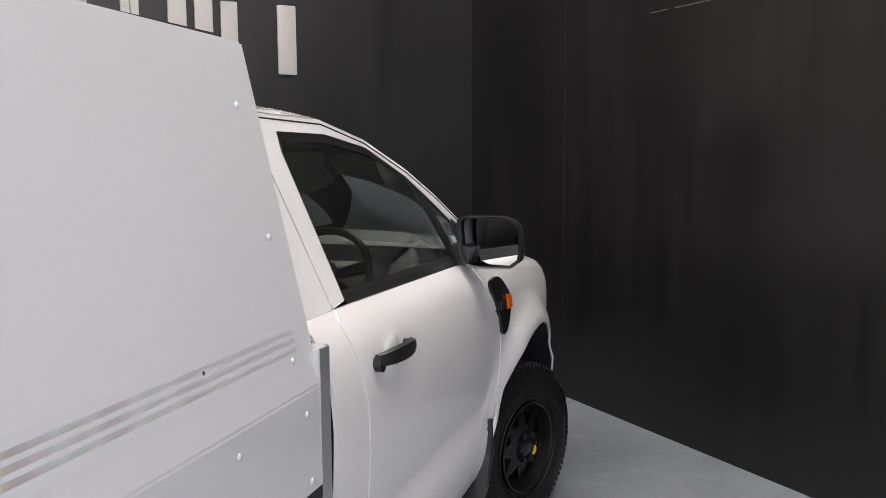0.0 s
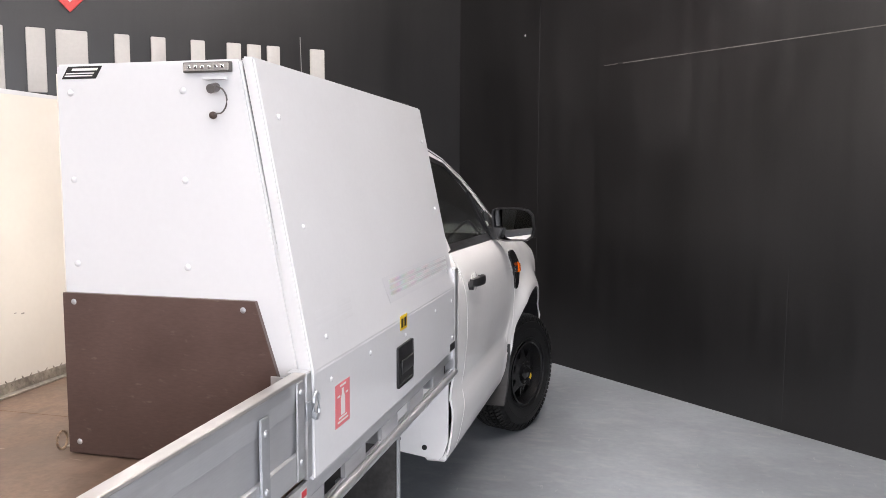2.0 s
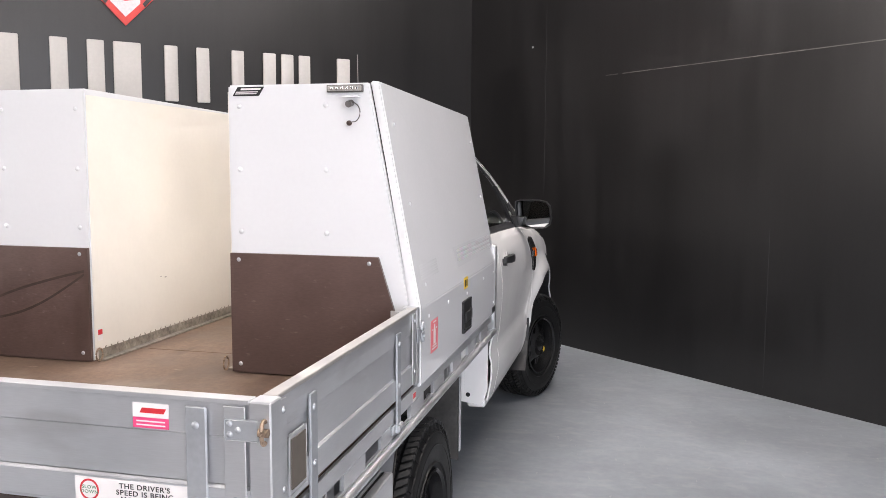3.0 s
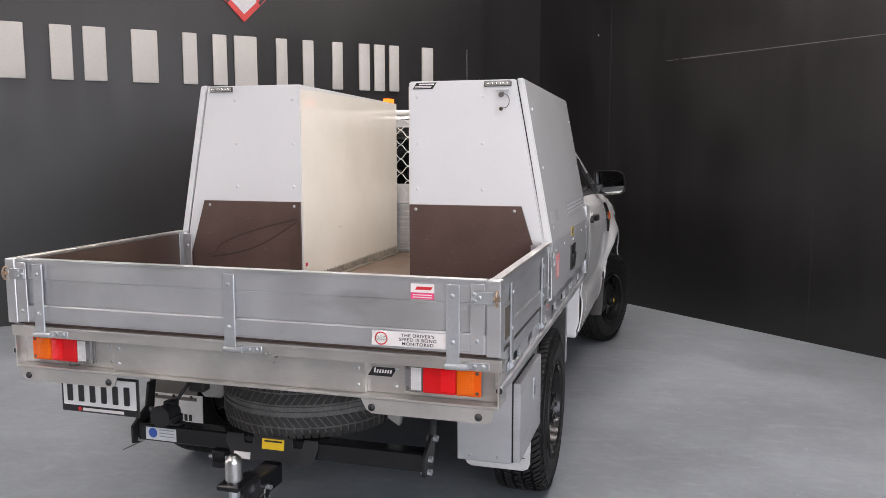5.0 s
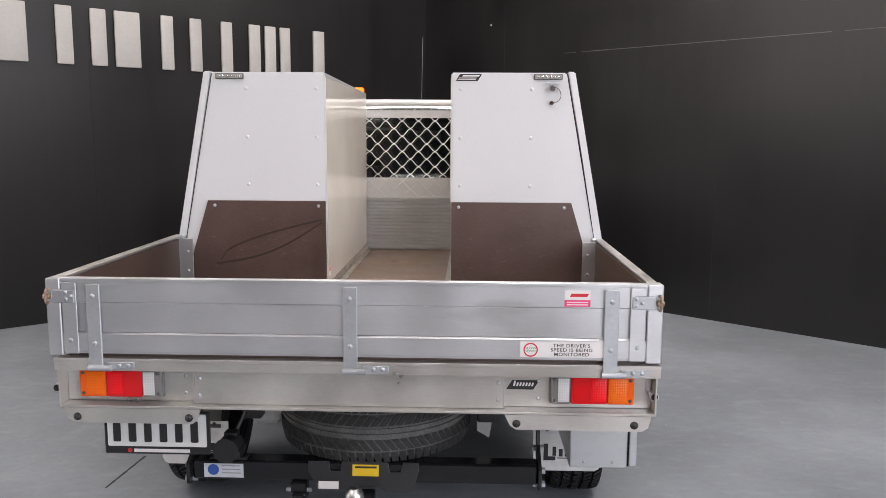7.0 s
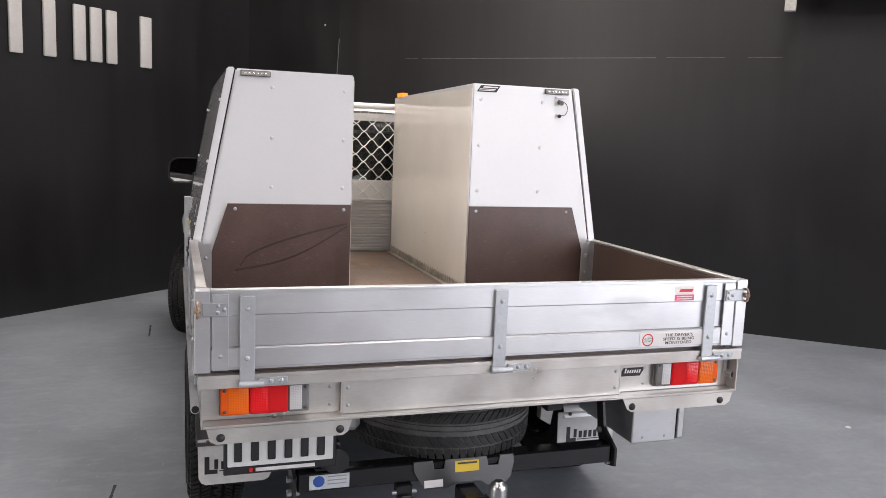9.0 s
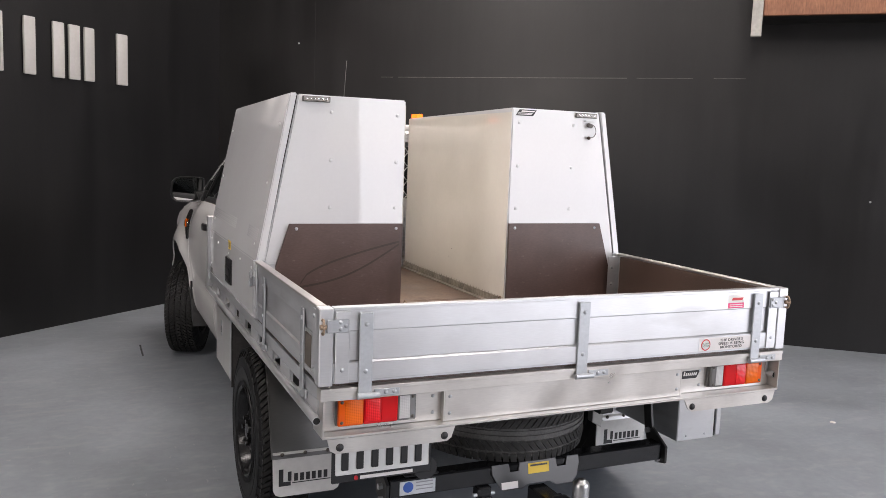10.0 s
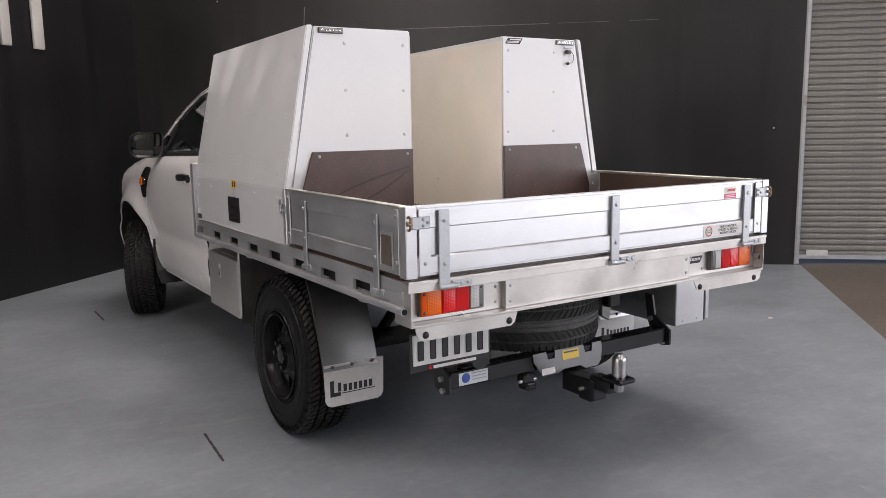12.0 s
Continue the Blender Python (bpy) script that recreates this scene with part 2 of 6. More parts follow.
def dome(bm, c, n, r, h):
    """A low round-headed rivet or bolt at c, facing n."""
    q = Vector(n).to_track_quat("Z", "Y").to_matrix().to_4x4()
    m = Matrix.Translation(c) @ q @ Matrix.Diagonal((r, r, h, 1))
    bmesh.ops.create_uvsphere(bm, u_segments=10, v_segments=6, radius=1, matrix=m)
    return bm


# ---- the room ----
def wall_slab(name, a, b, z0, z1, thick, inward, holes=(), label=""):
    """A wall from a to b (plan), its face towards inward, with rectangular holes (s0, s1, z0, z1)."""
    a, b = Vector(a), Vector(b)
    d = (b - a).normalized()
    n = -Vector(inward).normalized()
    L = (b - a).length
    ss = sorted({0.0, L, *(h[0] for h in holes), *(h[1] for h in holes)})
    zs = sorted({z0, z1, *(h[2] for h in holes), *(h[3] for h in holes)})
    bm = bmesh.new()
    for s0, s1 in zip(ss, ss[1:]):
        for u0, u1 in zip(zs, zs[1:]):
            if any(h[0] <= s0 and s1 <= h[1] and h[2] <= u0 and u1 <= h[3] for h in holes):
                continue
            vs = []
            for t in (0, thick):
                for s, u in ((s0, u0), (s1, u0), (s1, u1), (s0, u1)):
                    p = a + d * s + n * t
                    vs.append(bm.verts.new((p.x, p.y, u)))
            for f in ((0, 1, 2, 3), (7, 6, 5, 4), (0, 4, 5, 1), (1, 5, 6, 2), (2, 6, 7, 3), (3, 7, 4, 0)):
                bm.faces.new([vs[i] for i in f])
    bmesh.ops.remove_doubles(bm, verts=bm.verts, dist=0.0005)
    ob = part(name, bm, M_WALL)
    return tagged(ob, label, "wall", kind="structure")


A_LEN, B_LEN, H_ROOM = 13.5, 13.0, 5.6
IN_L = Vector((math.sin(AL), -math.cos(AL), 0))      # out of the lettered wall, into the room
IN_R = Vector((math.sin(AR), -math.cos(AR), 0))      # out of the dark wall, into the room
SHUT0, SHUT1, SHUT_H = 7.53, 11.4, 4.2
wall_slab("wall_north_west", wl(0, 0), wl(0, B_LEN), -0.2, H_ROOM, 0.2, IN_L, label="charcoal painted showroom wall carrying large white lettering")
wall_slab("wall_north_east", wl(-0.2, 0), wl(A_LEN, 0), -0.2, H_ROOM, 0.2, IN_R, holes=((0.2 + SHUT0, 0.2 + SHUT1, -0.2, SHUT_H),), label="charcoal painted panelled wall beside a roller shutter")
# both walls below are out of view; their doorways are assumed for the fill lamps
wall_slab("wall_south_east", wl(A_LEN, -0.2), wl(A_LEN, B_LEN), -0.2, H_ROOM, 0.2, -IN_L, holes=((2.1, 11.0, -0.2, 4.6),), label="unseen charcoal wall with an assumed wide doorway")
wall_slab("wall_south_west", wl(-0.2, B_LEN), wl(A_LEN, B_LEN), -0.2, H_ROOM, 0.2, -IN_R, holes=((0.4, 3.7, -0.2, 4.6),), label="unseen charcoal back wall with an assumed doorway")


def sheet(name, pts, z, material, label, category, kind="structure", under=0.06):
    bm = bmesh.new()
    top = [bm.verts.new((p[0], p[1], ground_z(p[1]) + z)) for p in pts]
    low = [bm.verts.new((p[0], p[1], ground_z(p[1]) + z - under)) for p in pts]
    bm.faces.new(top), bm.faces.new(low)
    for i in range(len(pts)):
        j = (i + 1) % len(pts)
        bm.faces.new((top[i], top[j], low[j], low[i]))
    return tagged(part(name, bm, material), label, category, kind=kind)


PAINT_EDGE = 7.58
sheet("floor", [wl(0, 0), wl(PAINT_EDGE, 0), wl(PAINT_EDGE, 13), wl(0, 13)], 0, M_FLOOR, "grey painted concrete showroom floor with scuffs", "floor")
sheet("floor_bare", [wl(PAINT_EDGE, -0.2), wl(45, -0.2), wl(45, 13), wl(PAINT_EDGE, 13)], 0, M_CONC, "bare brownish concrete floor past the painted area", "floor")
sheet("ground", [wl(-40, -40), wl(60, -40), wl(60, 50), wl(-40, 50)], -0.03, M_CONC, "pale concrete yard outside the building", "ground")
# the ceiling is out of view; it closes the room and bounces light
sheet("ceiling", [wl(-0.3, -0.3), wl(A_LEN + 0.3, -0.3), wl(A_LEN + 0.3, B_LEN + 0.3), wl(-0.3, B_LEN + 0.3)], H_ROOM + 0.1, mat("grey_ceiling_panel", (0.6, 0.6, 0.59), 0.7), "plain pale ceiling lining", "ceiling")

# ---- the truck: tray ----
truck = thing("utility_truck", "white single-cab utility truck with an aluminium flat tray", "truck")
YH = 2.64                     # headboard
ZD = 0.965                    # deck top


def bolts(parent, places, n, r=0.009, h=0.006, material=None):
    for c in places:
        part("bolt", dome(bmesh.new(), c, n, r, h), material or M_STEEL, parent, smooth=True)


# deck
bm = bmesh.new()
bx(bm, -0.97, 0.97, 0.03, 1.42, ZD - 0.018, ZD, 0.002)
part("deck_sheet", bm, M_DECK, truck, "worn brown plywood deck sheet")
bm = bmesh.new()
bx(bm, -0.97, 0.97, 1.424, YH, ZD - 0.018, ZD, 0.002)
part("deck_sheet", bm, M_DECK, truck, "worn brown plywood deck sheet")

# tailgate of three extruded planks
tailgate = part("tailgate", boxm(-0.952, 0.956, 0.0, 0.024, 0.984, 0.99), M_ALU, truck, "closed aluminium drop tailgate")
for i in range(3):
    # the lowest plank stands proud with a sloped upper edge, the middle one lies back
    pr = ([(0.02, 0.9905), (-0.0035, 0.9905), (-0.005, 0.993), (-0.005, 1.0505), (0.002, 1.0555), (0.02, 1.0555)],
          [(0.02, 1.057), (0.0035, 1.057), (0.0035, 1.1545), (0.004, 1.1555), (0.02, 1.1555)],
          [(0.02, 1.157), (0.0015, 1.157), (0.0005, 1.1585), (0.0005, 1.2255), (0.02, 1.2255)])[i]
    part("plank", prism(bmesh.new(), pr, "x", -0.952, 0.956), M_ALU, tailgate)
part("joint_backing", boxm(-0.95, 0.954, 0.0205, 0.024, 0.992, 1.225), M_GAP, tailgate)
part("top_cap", boxm(-0.952, 0.956, -0.004, 0.03, 1.2265, 1.2365, 0.001), M_ALU, tailgate)
part("inner_lining", boxm(-0.95, 0.954, 0.0265, 0.034, ZD + 0.003, 1.222), M_PLY, tailgate, "brown plywood lining")
for x in (-0.843, 0.0, 0.843):
    strap = part("strap", boxm(x - 0.023, x + 0.023, -0.013, -0.0055, 0.945, 1.218, 0.002), M_STEEL, tailgate, "grey steel hinge strap")
    bolts(strap, [(x, -0.012, 1.18), (x, -0.012, 1.022)], (0, -1, 0))
    bm = rod(bmesh.new(), (x - 0.026, -0.012, 0.938), (x + 0.05, -0.012, 0.938), 0.011, 10)
    part("hinge_pin", bm, M_STEEL, strap, smooth=True)
    bm = boxm(x + 0.035, x + 0.125, -0.006, -0.0008, 0.931, 0.956, 0.002)
    dome(bm, (x + 0.075, -0.006, 0.944), (0, -1, 0), 0.008, 0.005)
    dome(bm, (x + 0.105, -0.006, 0.944), (0, -1, 0), 0.008, 0.005)
    part("hinge_bracket", bm, M_STEEL, strap, smooth=True)
for sx in (-1, 1):
    x0, x1 = (0.957, 1.006) if sx > 0 else (-1.0, -0.953)
    part("corner_post", boxm(x0, x1, -0.008, 0.045, 0.978, 1.236, 0.003), M_ALU, truck)
    xs = 0.927 if sx > 0 else -0.923
    strip = part("end_strip", boxm(xs - 0.024, xs + 0.024, -0.0095, -0.0055, 0.985, 1.224, 0.0015), M_ALU, tailgate)
    bolts(strip, [(xs, -0.0085, 1.03)], (0, -1, 0), 0.008, 0.005)
    latch = part("latch", boxm(xs - 0.02, xs + sx * 0.055, -0.0135, -0.0095, 1.155, 1.2, 0.003) if sx > 0 else boxm(xs - 0.055, xs + 0.02, -0.0135, -0.0095, 1.155, 1.2, 0.003), M_STEEL, tailgate, "zinc over-centre gate latch")
    bolts(latch, [(xs - 0.008, -0.0135, 1.168), (xs + 0.01, -0.0135, 1.178), (xs - 0.008, -0.0135, 1.19)], (0, -1, 0), 0.007, 0.005)
    xe = xs + sx * 0.068
    bm = tube(bmesh.new(), [(xe, -0.016 - 0.012 * math.sin(a), 1.178 + 0.024 * math.cos(a)) for a in np.linspace(-0.6, 3.6, 12)], 0.0045, 8)
    rod(bm, (xe - 0.01, -0.018, 1.178), (xe + 0.01, -0.018, 1.178), 0.009, 10)
    part("latch_hook", bm, mat("rusty_zinc", (0.34, 0.25, 0.18), 0.55, 0.6, bump=0.2, scale=120, var=0.3, big=30, bigvar=0.4), latch, "rust-stained latch hook", True)

# tail rail and light panel below the gate
bm = bmesh.new()
bx(bm, -0.99, 1.01, -0.001, 0.05, 0.925, 0.962, 0.001)
bx(bm, -0.99, 1.01, -0.004, 0.03, 0.955, 0.968, 0.001)
part("tail_rail", bm, M_PANEL, truck)
panel = part("tail_panel", boxm(-0.533, 0.503, 0.03, 0.036, 0.806, 0.925, 0.001), M_PANEL, truck, "smudged aluminium tail panel, tinted for warm reflected light")
for a, b in ((-0.975, -0.5385), (0.5085, 0.995)):
    part("light_panel", boxm(a, b, 0.055, 0.06, 0.806, 0.925, 0.001), M_PANEL, truck)
for x0, x1 in ((-0.5385, -0.5335), (0.5035, 0.5085)):
    part("panel_return", boxm(x0, x1, 0.03, 0.06, 0.806, 0.925), M_PANEL, truck)
part("bottom_lip", boxm(-0.975, 0.995, 0.0, 0.062, 0.797, 0.805, 0.0008), M_PANEL, truck)
for sx in (-1, 1):
    xa, xb = (0.995, 1.0) if sx > 0 else (-0.981, -0.976)
    part("end_plate", boxm(xa, xb, 0.0, 0.12, 0.797, 0.93, 0.001), M_PANEL, truck)
    pts = [(0.505, 0.796), (0.985, 0.796), (0.975, 0.757), (0.955, 0.745), (0.545, 0.745), (0.525, 0.757)] if sx > 0 else [(-0.505, 0.796), (-0.965, 0.796), (-0.955, 0.757), (-0.935, 0.745), (-0.535, 0.745), (-0.518, 0.757)]
    flange = part("flange", prism(bmesh.new(), pts, "y", 0.0, 0.005), M_PANEL, truck)
    for x in ((0.545, 0.93) if sx > 0 else (-0.545, -0.922)):
        part("rubber_plug", dome(bmesh.new(), (x, 0.0, 0.766), (0, -1, 0), 0.014, 0.01), M_PLASTIC, flange, "black rubber plug", True)
rv = [(x, 0.03, z) for x in (-0.515, 0.485) for z in (0.835, 0.895)] 
bolts(panel, rv, (0, -1, 0), 0.007, 0.004)
rv = [(x, 0.055, z) for x in (-0.57, 0.62) for z in (0.835, 0.895)]
bolts(truck, rv, (0, -1, 0), 0.007, 0.004)

# ---- tail lamps ----
def lens(name, col, rough=0.12, trans=0.35):
    """Moulded clear plastic with fine upright and level flutes."""
    m = mat(name, col, rough, var=0.0, bigvar=0.05, coat=0.15, spec=0.35)
    nt = m.node_tree
    b = nt.nodes["Principled BSDF"]
    b.inputs["Transmission Weight"].default_value = trans
    tc = nt.nodes.new("ShaderNodeTexCoord")
    h = None
    for direction, scale in (("X", 42.0), ("Z", 58.0)):
        w = nt.nodes.new("ShaderNodeTexWave")
        w.bands_direction = direction
        w.inputs["Scale"].default_value = scale
        nt.links.new(tc.outputs["Object"], w.inputs["Vector"])
        if h is None:
            h = w.outputs[1]
        else:
            ad = nt.nodes.new("ShaderNodeMath")
            nt.links.new(h, ad.inputs[0])
            nt.links.new(w.outputs[1], ad.inputs[1])
            h = ad.outputs[0]
    bp = nt.nodes.new("ShaderNodeBump")
    bp.inputs["Strength"].default_value, bp.inputs["Distance"].default_value = 0.22, 0.002
    nt.links.new(h, bp.inputs["Height"])
    nt.links.new(bp.outputs[0], b.inputs["Normal"])
    # the moulded cells show as darker lines
    src = b.inputs["Base Color"].links[0].from_socket
    mr = nt.nodes.new("ShaderNodeMapRange")
    mr.inputs["From Max"].default_value = 2.0
    mr.inputs["To Min"].default_value, mr.inputs["To Max"].default_value = 0.87, 1.06
    nt.links.new(h, mr.inputs[0])
    mx = nt.nodes.new("ShaderNodeMix")
    mx.data_type, mx.blend_type = "RGBA", "MULTIPLY"
    mx.inputs[0].default_value = 1
    nt.links.new(src, mx.inputs[6])
    nt.links.new(mr.outputs[0], mx.inputs[7])
    nt.links.new(mx.outputs[2], b.inputs["Base Color"])
    return m


M_RED = lens("red_fluted_lens", (0.88, 0.010, 0.014), 0.12, 0.05)
M_AMBER = lens("amber_fluted_lens", (0.95, 0.165, 0.004), 0.12, 0.1)
M_CLEAR = lens("clear_fluted_lens", (0.70, 0.69, 0.68), 0.1, 0.2)
M_SHELL = {"a": mat("amber_lens_shell", (0.80, 0.105, 0.003), 0.14, var=0.0, bigvar=0.05, spec=0.4),
           "r": mat("red_lens_shell", (0.62, 0.007, 0.010), 0.14, var=0.0, bigvar=0.05, spec=0.4),
           "c": mat("clear_lens_shell", (0.26, 0.26, 0.26), 0.12, 0.5, var=0.03, bigvar=0.1, spec=0.5)}


def tail_lamp(x0, x1, order):
    """One moulding in three colours: smooth rims round fluted fields, and a deep bulb cell in the red."""
    y = 0.055
    lamp = part("tail_lamp", boxm(x0, x1, y - 0.012, y, 0.823, 0.9235, 0.004, 2), mat("lamp_base_grey", (0.16, 0.155, 0.15), 0.35), truck, "rear lamp with amber, red and clear lenses")
    w = (x1 - x0 - 0.006)
    at = x0 + 0.003
    out = -1 if x0 < 0 else 1
    for kind, share in order:
        a, b = at, at + w * share
        at = b
        fluted = {"a": M_AMBER, "r": M_RED, "c": M_CLEAR}[kind]
        bm = boxm(a + 0.0004, b - 0.0004, y - 0.028, y - 0.0125, 0.826, 0.922, 0.006, 3)
        le = part("lens", bm, M_SHELL[kind], lamp, {"a": "amber lens", "r": "red lens", "c": "clear lens"}[kind], True)
        if kind == "r":
            inner = (a, b - (b - a) * 0.5) if out < 0 else (a + (b - a) * 0.5, b)
            part("bulb_cell", boxm(inner[0] + 0.006, inner[1] - 0.004, y - 0.0305, y - 0.0275, 0.836, 0.912, 0.002, 2), M_RED, le, smooth=True)
            rest = (inner[1], b - 0.006) if out < 0 else (a + 0.006, inner[0])
            part("fluted_field", boxm(rest[0] + 0.002, rest[1] - 0.002, y - 0.0290, y - 0.0275, 0.832, 0.916, 0.001), M_SHELL["r"], le, smooth=True)
            continue
        edge = out if kind == "a" else -out
        f0, f1 = (a + 0.024, b - 0.005) if edge < 0 else (a + 0.005, b - 0.024)
        part("fluted_field", boxm(f0, f1, y - 0.0296, y - 0.0275, 0.834, 0.914, 0.001, 2), fluted, le, smooth=True)
        xs = a + 0.013 if edge < 0 else b - 0.013
        for z in (0.839, 0.909):
            part("screw", dome(bmesh.new(), (xs, y - 0.0285, z), (0, -1, 0), 0.0062, 0.003), M_SCREW, lamp, smooth=True)


M_SCREW = mat("dull_screw", (0.10, 0.09, 0.08), 0.4, 0.6, var=0.2)
tail_lamp(-0.925, -0.64, (("a", 0.32), ("r", 0.44), ("c", 0.24)))
tail_lamp(0.655, 0.935, (("c", 0.24), ("r", 0.44), ("a", 0.32)))

# ---- tray sides ----
for sx in (-1, 1):
    face = sx * 0.992
    side = part("side_gate", boxm(*sorted((face - sx * 0.02, face - sx * 0.004)), 0.05, 1.125, 0.984, 0.988), M_ALU, truck, "aluminium drop side gate")
    for i in range(3):
        o = -sx
        pr = ([(0.022, 0.985), (-0.0005, 0.985), (-0.0005, 1.0505), (0.006, 1.0555), (0.022, 1.0555)],
              [(0.022, 1.056), (0.006, 1.056), (0.006, 1.1555), (0.022, 1.1555)],
              [(0.022, 1.156), (0.0045, 1.156), (0.0035, 1.1575), (0.0, 1.2), (0.0, 1.2255), (0.022, 1.2255)])[i]
        part("plank", prism(bmesh.new(), [(face + o * d, z) for d, z in pr], "y", 0.05, 1.125), M_ALU, side)
    part("top_cap", boxm(*sorted((face - sx * 0.03, face + sx * 0.003)), 0.046, 1.128, 1.2265, 1.2365, 0.002), M_PANEL, side)
    part("inner_lining", boxm(*sorted((face - sx * 0.034, face - sx * 0.024)), 0.05, 1.1, ZD + 0.003, 1.222), M_PLY, side, "brown plywood lining")
    for y in (0.228, 0.905):
        strap = part("strap", boxm(*sorted((face + sx * 0.001, face + sx * 0.008)), y - 0.02, y + 0.02, 0.9, 1.195, 0.002), M_STEEL, side, "grey steel hinge strap")
        bolts(strap, [(face + sx * 0.008, y, 1.16), (face + sx * 0.008, y, 1.03)], (sx, 0, 0))
        rod_bm = rod(bmesh.new(), (face + sx * 0.006, y - 0.024, 0.899), (face + sx * 0.006, y + 0.024, 0.899), 0.0125, 12)
        bx(rod_bm, *sorted((face - sx * 0.004, face + sx * 0.004)), y - 0.05, y + 0.014, 0.885, 0.912, 0.002)
        part("hinge_pin", rod_bm, M_STEEL, strap, smooth=True)
    for y in (0.068, 1.09):
        strip = part("end_strip", boxm(*sorted((face + sx * 0.001, face + sx * 0.006)), y - 0.018, y + 0.018, 0.986, 1.224, 0.0015), M_ALU, side)
        bolts(strip, [(face + sx * 0.006, y, 1.03), (face + sx * 0.006, y, 1.2)], (sx, 0, 0), 0.008, 0.005)
    slot = part("hand_slot", boxm(*sorted((face + sx * 0.0012, face + sx * 0.004)), 0.098, 0.192, 1.0, 1.135, 0.003), M_ALU, side, "pressed hand slot")
    # flat dark plate on the face, coloured as the shaded recess
    part("slot_opening", boxm(*sorted((face + sx * 0.0042, face + sx * 0.005)), 0.106, 0.184, 1.012, 1.123, 0.002), mat("slot_shade_fill", (0.10, 0.085, 0.07), 0.7), slot)
    # front post of the side and its latch
    part("side_post", boxm(*sorted((sx * 0.945, sx * 0.996)), 1.128, 1.16, 0.97, 1.236, 0.003), M_ALU, truck)
    part("post_plate", boxm(*sorted((sx * 0.903, sx * 0.958)), 1.126, 1.131, 0.97, 1.222, 0.001), M_ALU, truck)
    bolts(truck, [(sx * 0.928, 1.126, 1.16), (sx * 0.928, 1.126, 1.07)], (0, -1, 0), 0.008, 0.005)
    loop = [(sx * 1.008, 1.158 + 0.015 * math.sin(a), 1.150 + 0.032 * math.copysign(abs(math.cos(a)) ** 0.6, math.cos(a))) for a in np.linspace(0, 2 * math.pi, 19)]
    bm = tube(bmesh.new(), loop, 0.0048, 8)
    rod(bm, (sx * 0.996, 1.155, 1.125), (sx * 1.014, 1.155, 1.125), 0.008, 10)
    bx(bm, *sorted((sx * 0.996, sx * 1.001)), 1.118, 1.162, 1.12, 1.165, 0.002)
    part("side_latch", bm, M_STEEL, truck, "zinc side latch", True)
    # coaming rail with slots, and the rope rail
    zs0, zs1 = 0.862, 0.962
    slots = [(0.303 + 0.3155 * k, 0.449 + 0.3155 * k) for k in range(8)]
    bm = bmesh.new()
    xa, xb = sorted((sx * 0.975, sx * 0.987))
    bx(bm, xa, xb, 0.05, 2.67, 0.915, zs1, 0.0015)
    bx(bm, xa, xb, 0.05, 2.67, zs0, 0.872, 0.0015)
    at = 0.05
    for s0, s1 in slots + [(2.67, 2.68)]:
        bx(bm, xa, xb, at, s0, 0.872, 0.915)
        at = s1
    part("coaming_rail", bm, M_ALU, truck, "slotted aluminium coaming rail")
    part("rail_back", boxm(*sorted((sx * 0.93, sx * 0.935)), 0.07, 2.66, zs0, 0.94), M_CHASSIS, truck)
    bm = rod(bmesh.new(), (sx * 0.997, 0.02, 0.857), (sx * 0.997, 2.665, 0.857), 0.0145, 16)
    # black disc on the solid end stands in for the shaded bore
    part("rail_bore", rod(bmesh.new(), (sx * 0.997, 0.0185, 0.857), (sx * 0.997, 0.0195, 0.857), 0.0115, 16), M_GAP, truck)
    part("rope_rail", bm, M_ALU, truck, "round aluminium rope rail", True)
    for y in (0.07, 0.6, 1.4, 2.2, 2.64):
        part("rail_bracket", boxm(*sorted((sx * 0.96, sx * 0.997)), y - 0.012, y + 0.012, 0.848, 0.866, 0.002), M_STEEL, truck)

rl = part("rail_label", boxm(0.9872, 0.988, 1.105, 1.14, 0.918, 0.95), mat("label_white", (0.75, 0.73, 0.71), 0.4), truck, "small white and red label on the rail")
part("red_bar", boxm(0.9881, 0.9886, 1.108, 1.137, 0.93, 0.947), mat("label_red", (0.6, 0.03, 0.04), 0.4), rl)

# headboard with slatted lower panel and diamond mesh
for sx in (-1, 1):
    part("headboard_post", boxm(*sorted((sx * 0.955, sx * 1.0)), YH + 0.008, YH + 0.06, 0.86, 1.305, 0.003), M_ALU, truck)
    bm = boxm(*sorted((sx * 0.52, sx * 0.55)), YH, YH + 0.03, 0.96, 1.90, 0.004)
    part("headboard_upright", bm, M_WHITE, truck)
for k in range(15):
    z = 0.966 + k * 0.0222
    part("slat", boxm(-0.52, 0.52, YH + 0.002 + 0.002 * (k % 2), YH + 0.03, z, z + 0.021, 0.003), M_ALU, truck)
bm = rod(bmesh.new(), (-0.55, YH + 0.012, 1.905), (0.55, YH + 0.012, 1.905), 0.02, 14)
part("headboard_tube", bm, M_WHITE, truck, "white headboard top tube", True)
part("mesh_lower_bar", boxm(-0.52, 0.52, YH, YH + 0.012, 1.302, 1.312, 0.002), M_WHITE, truck)


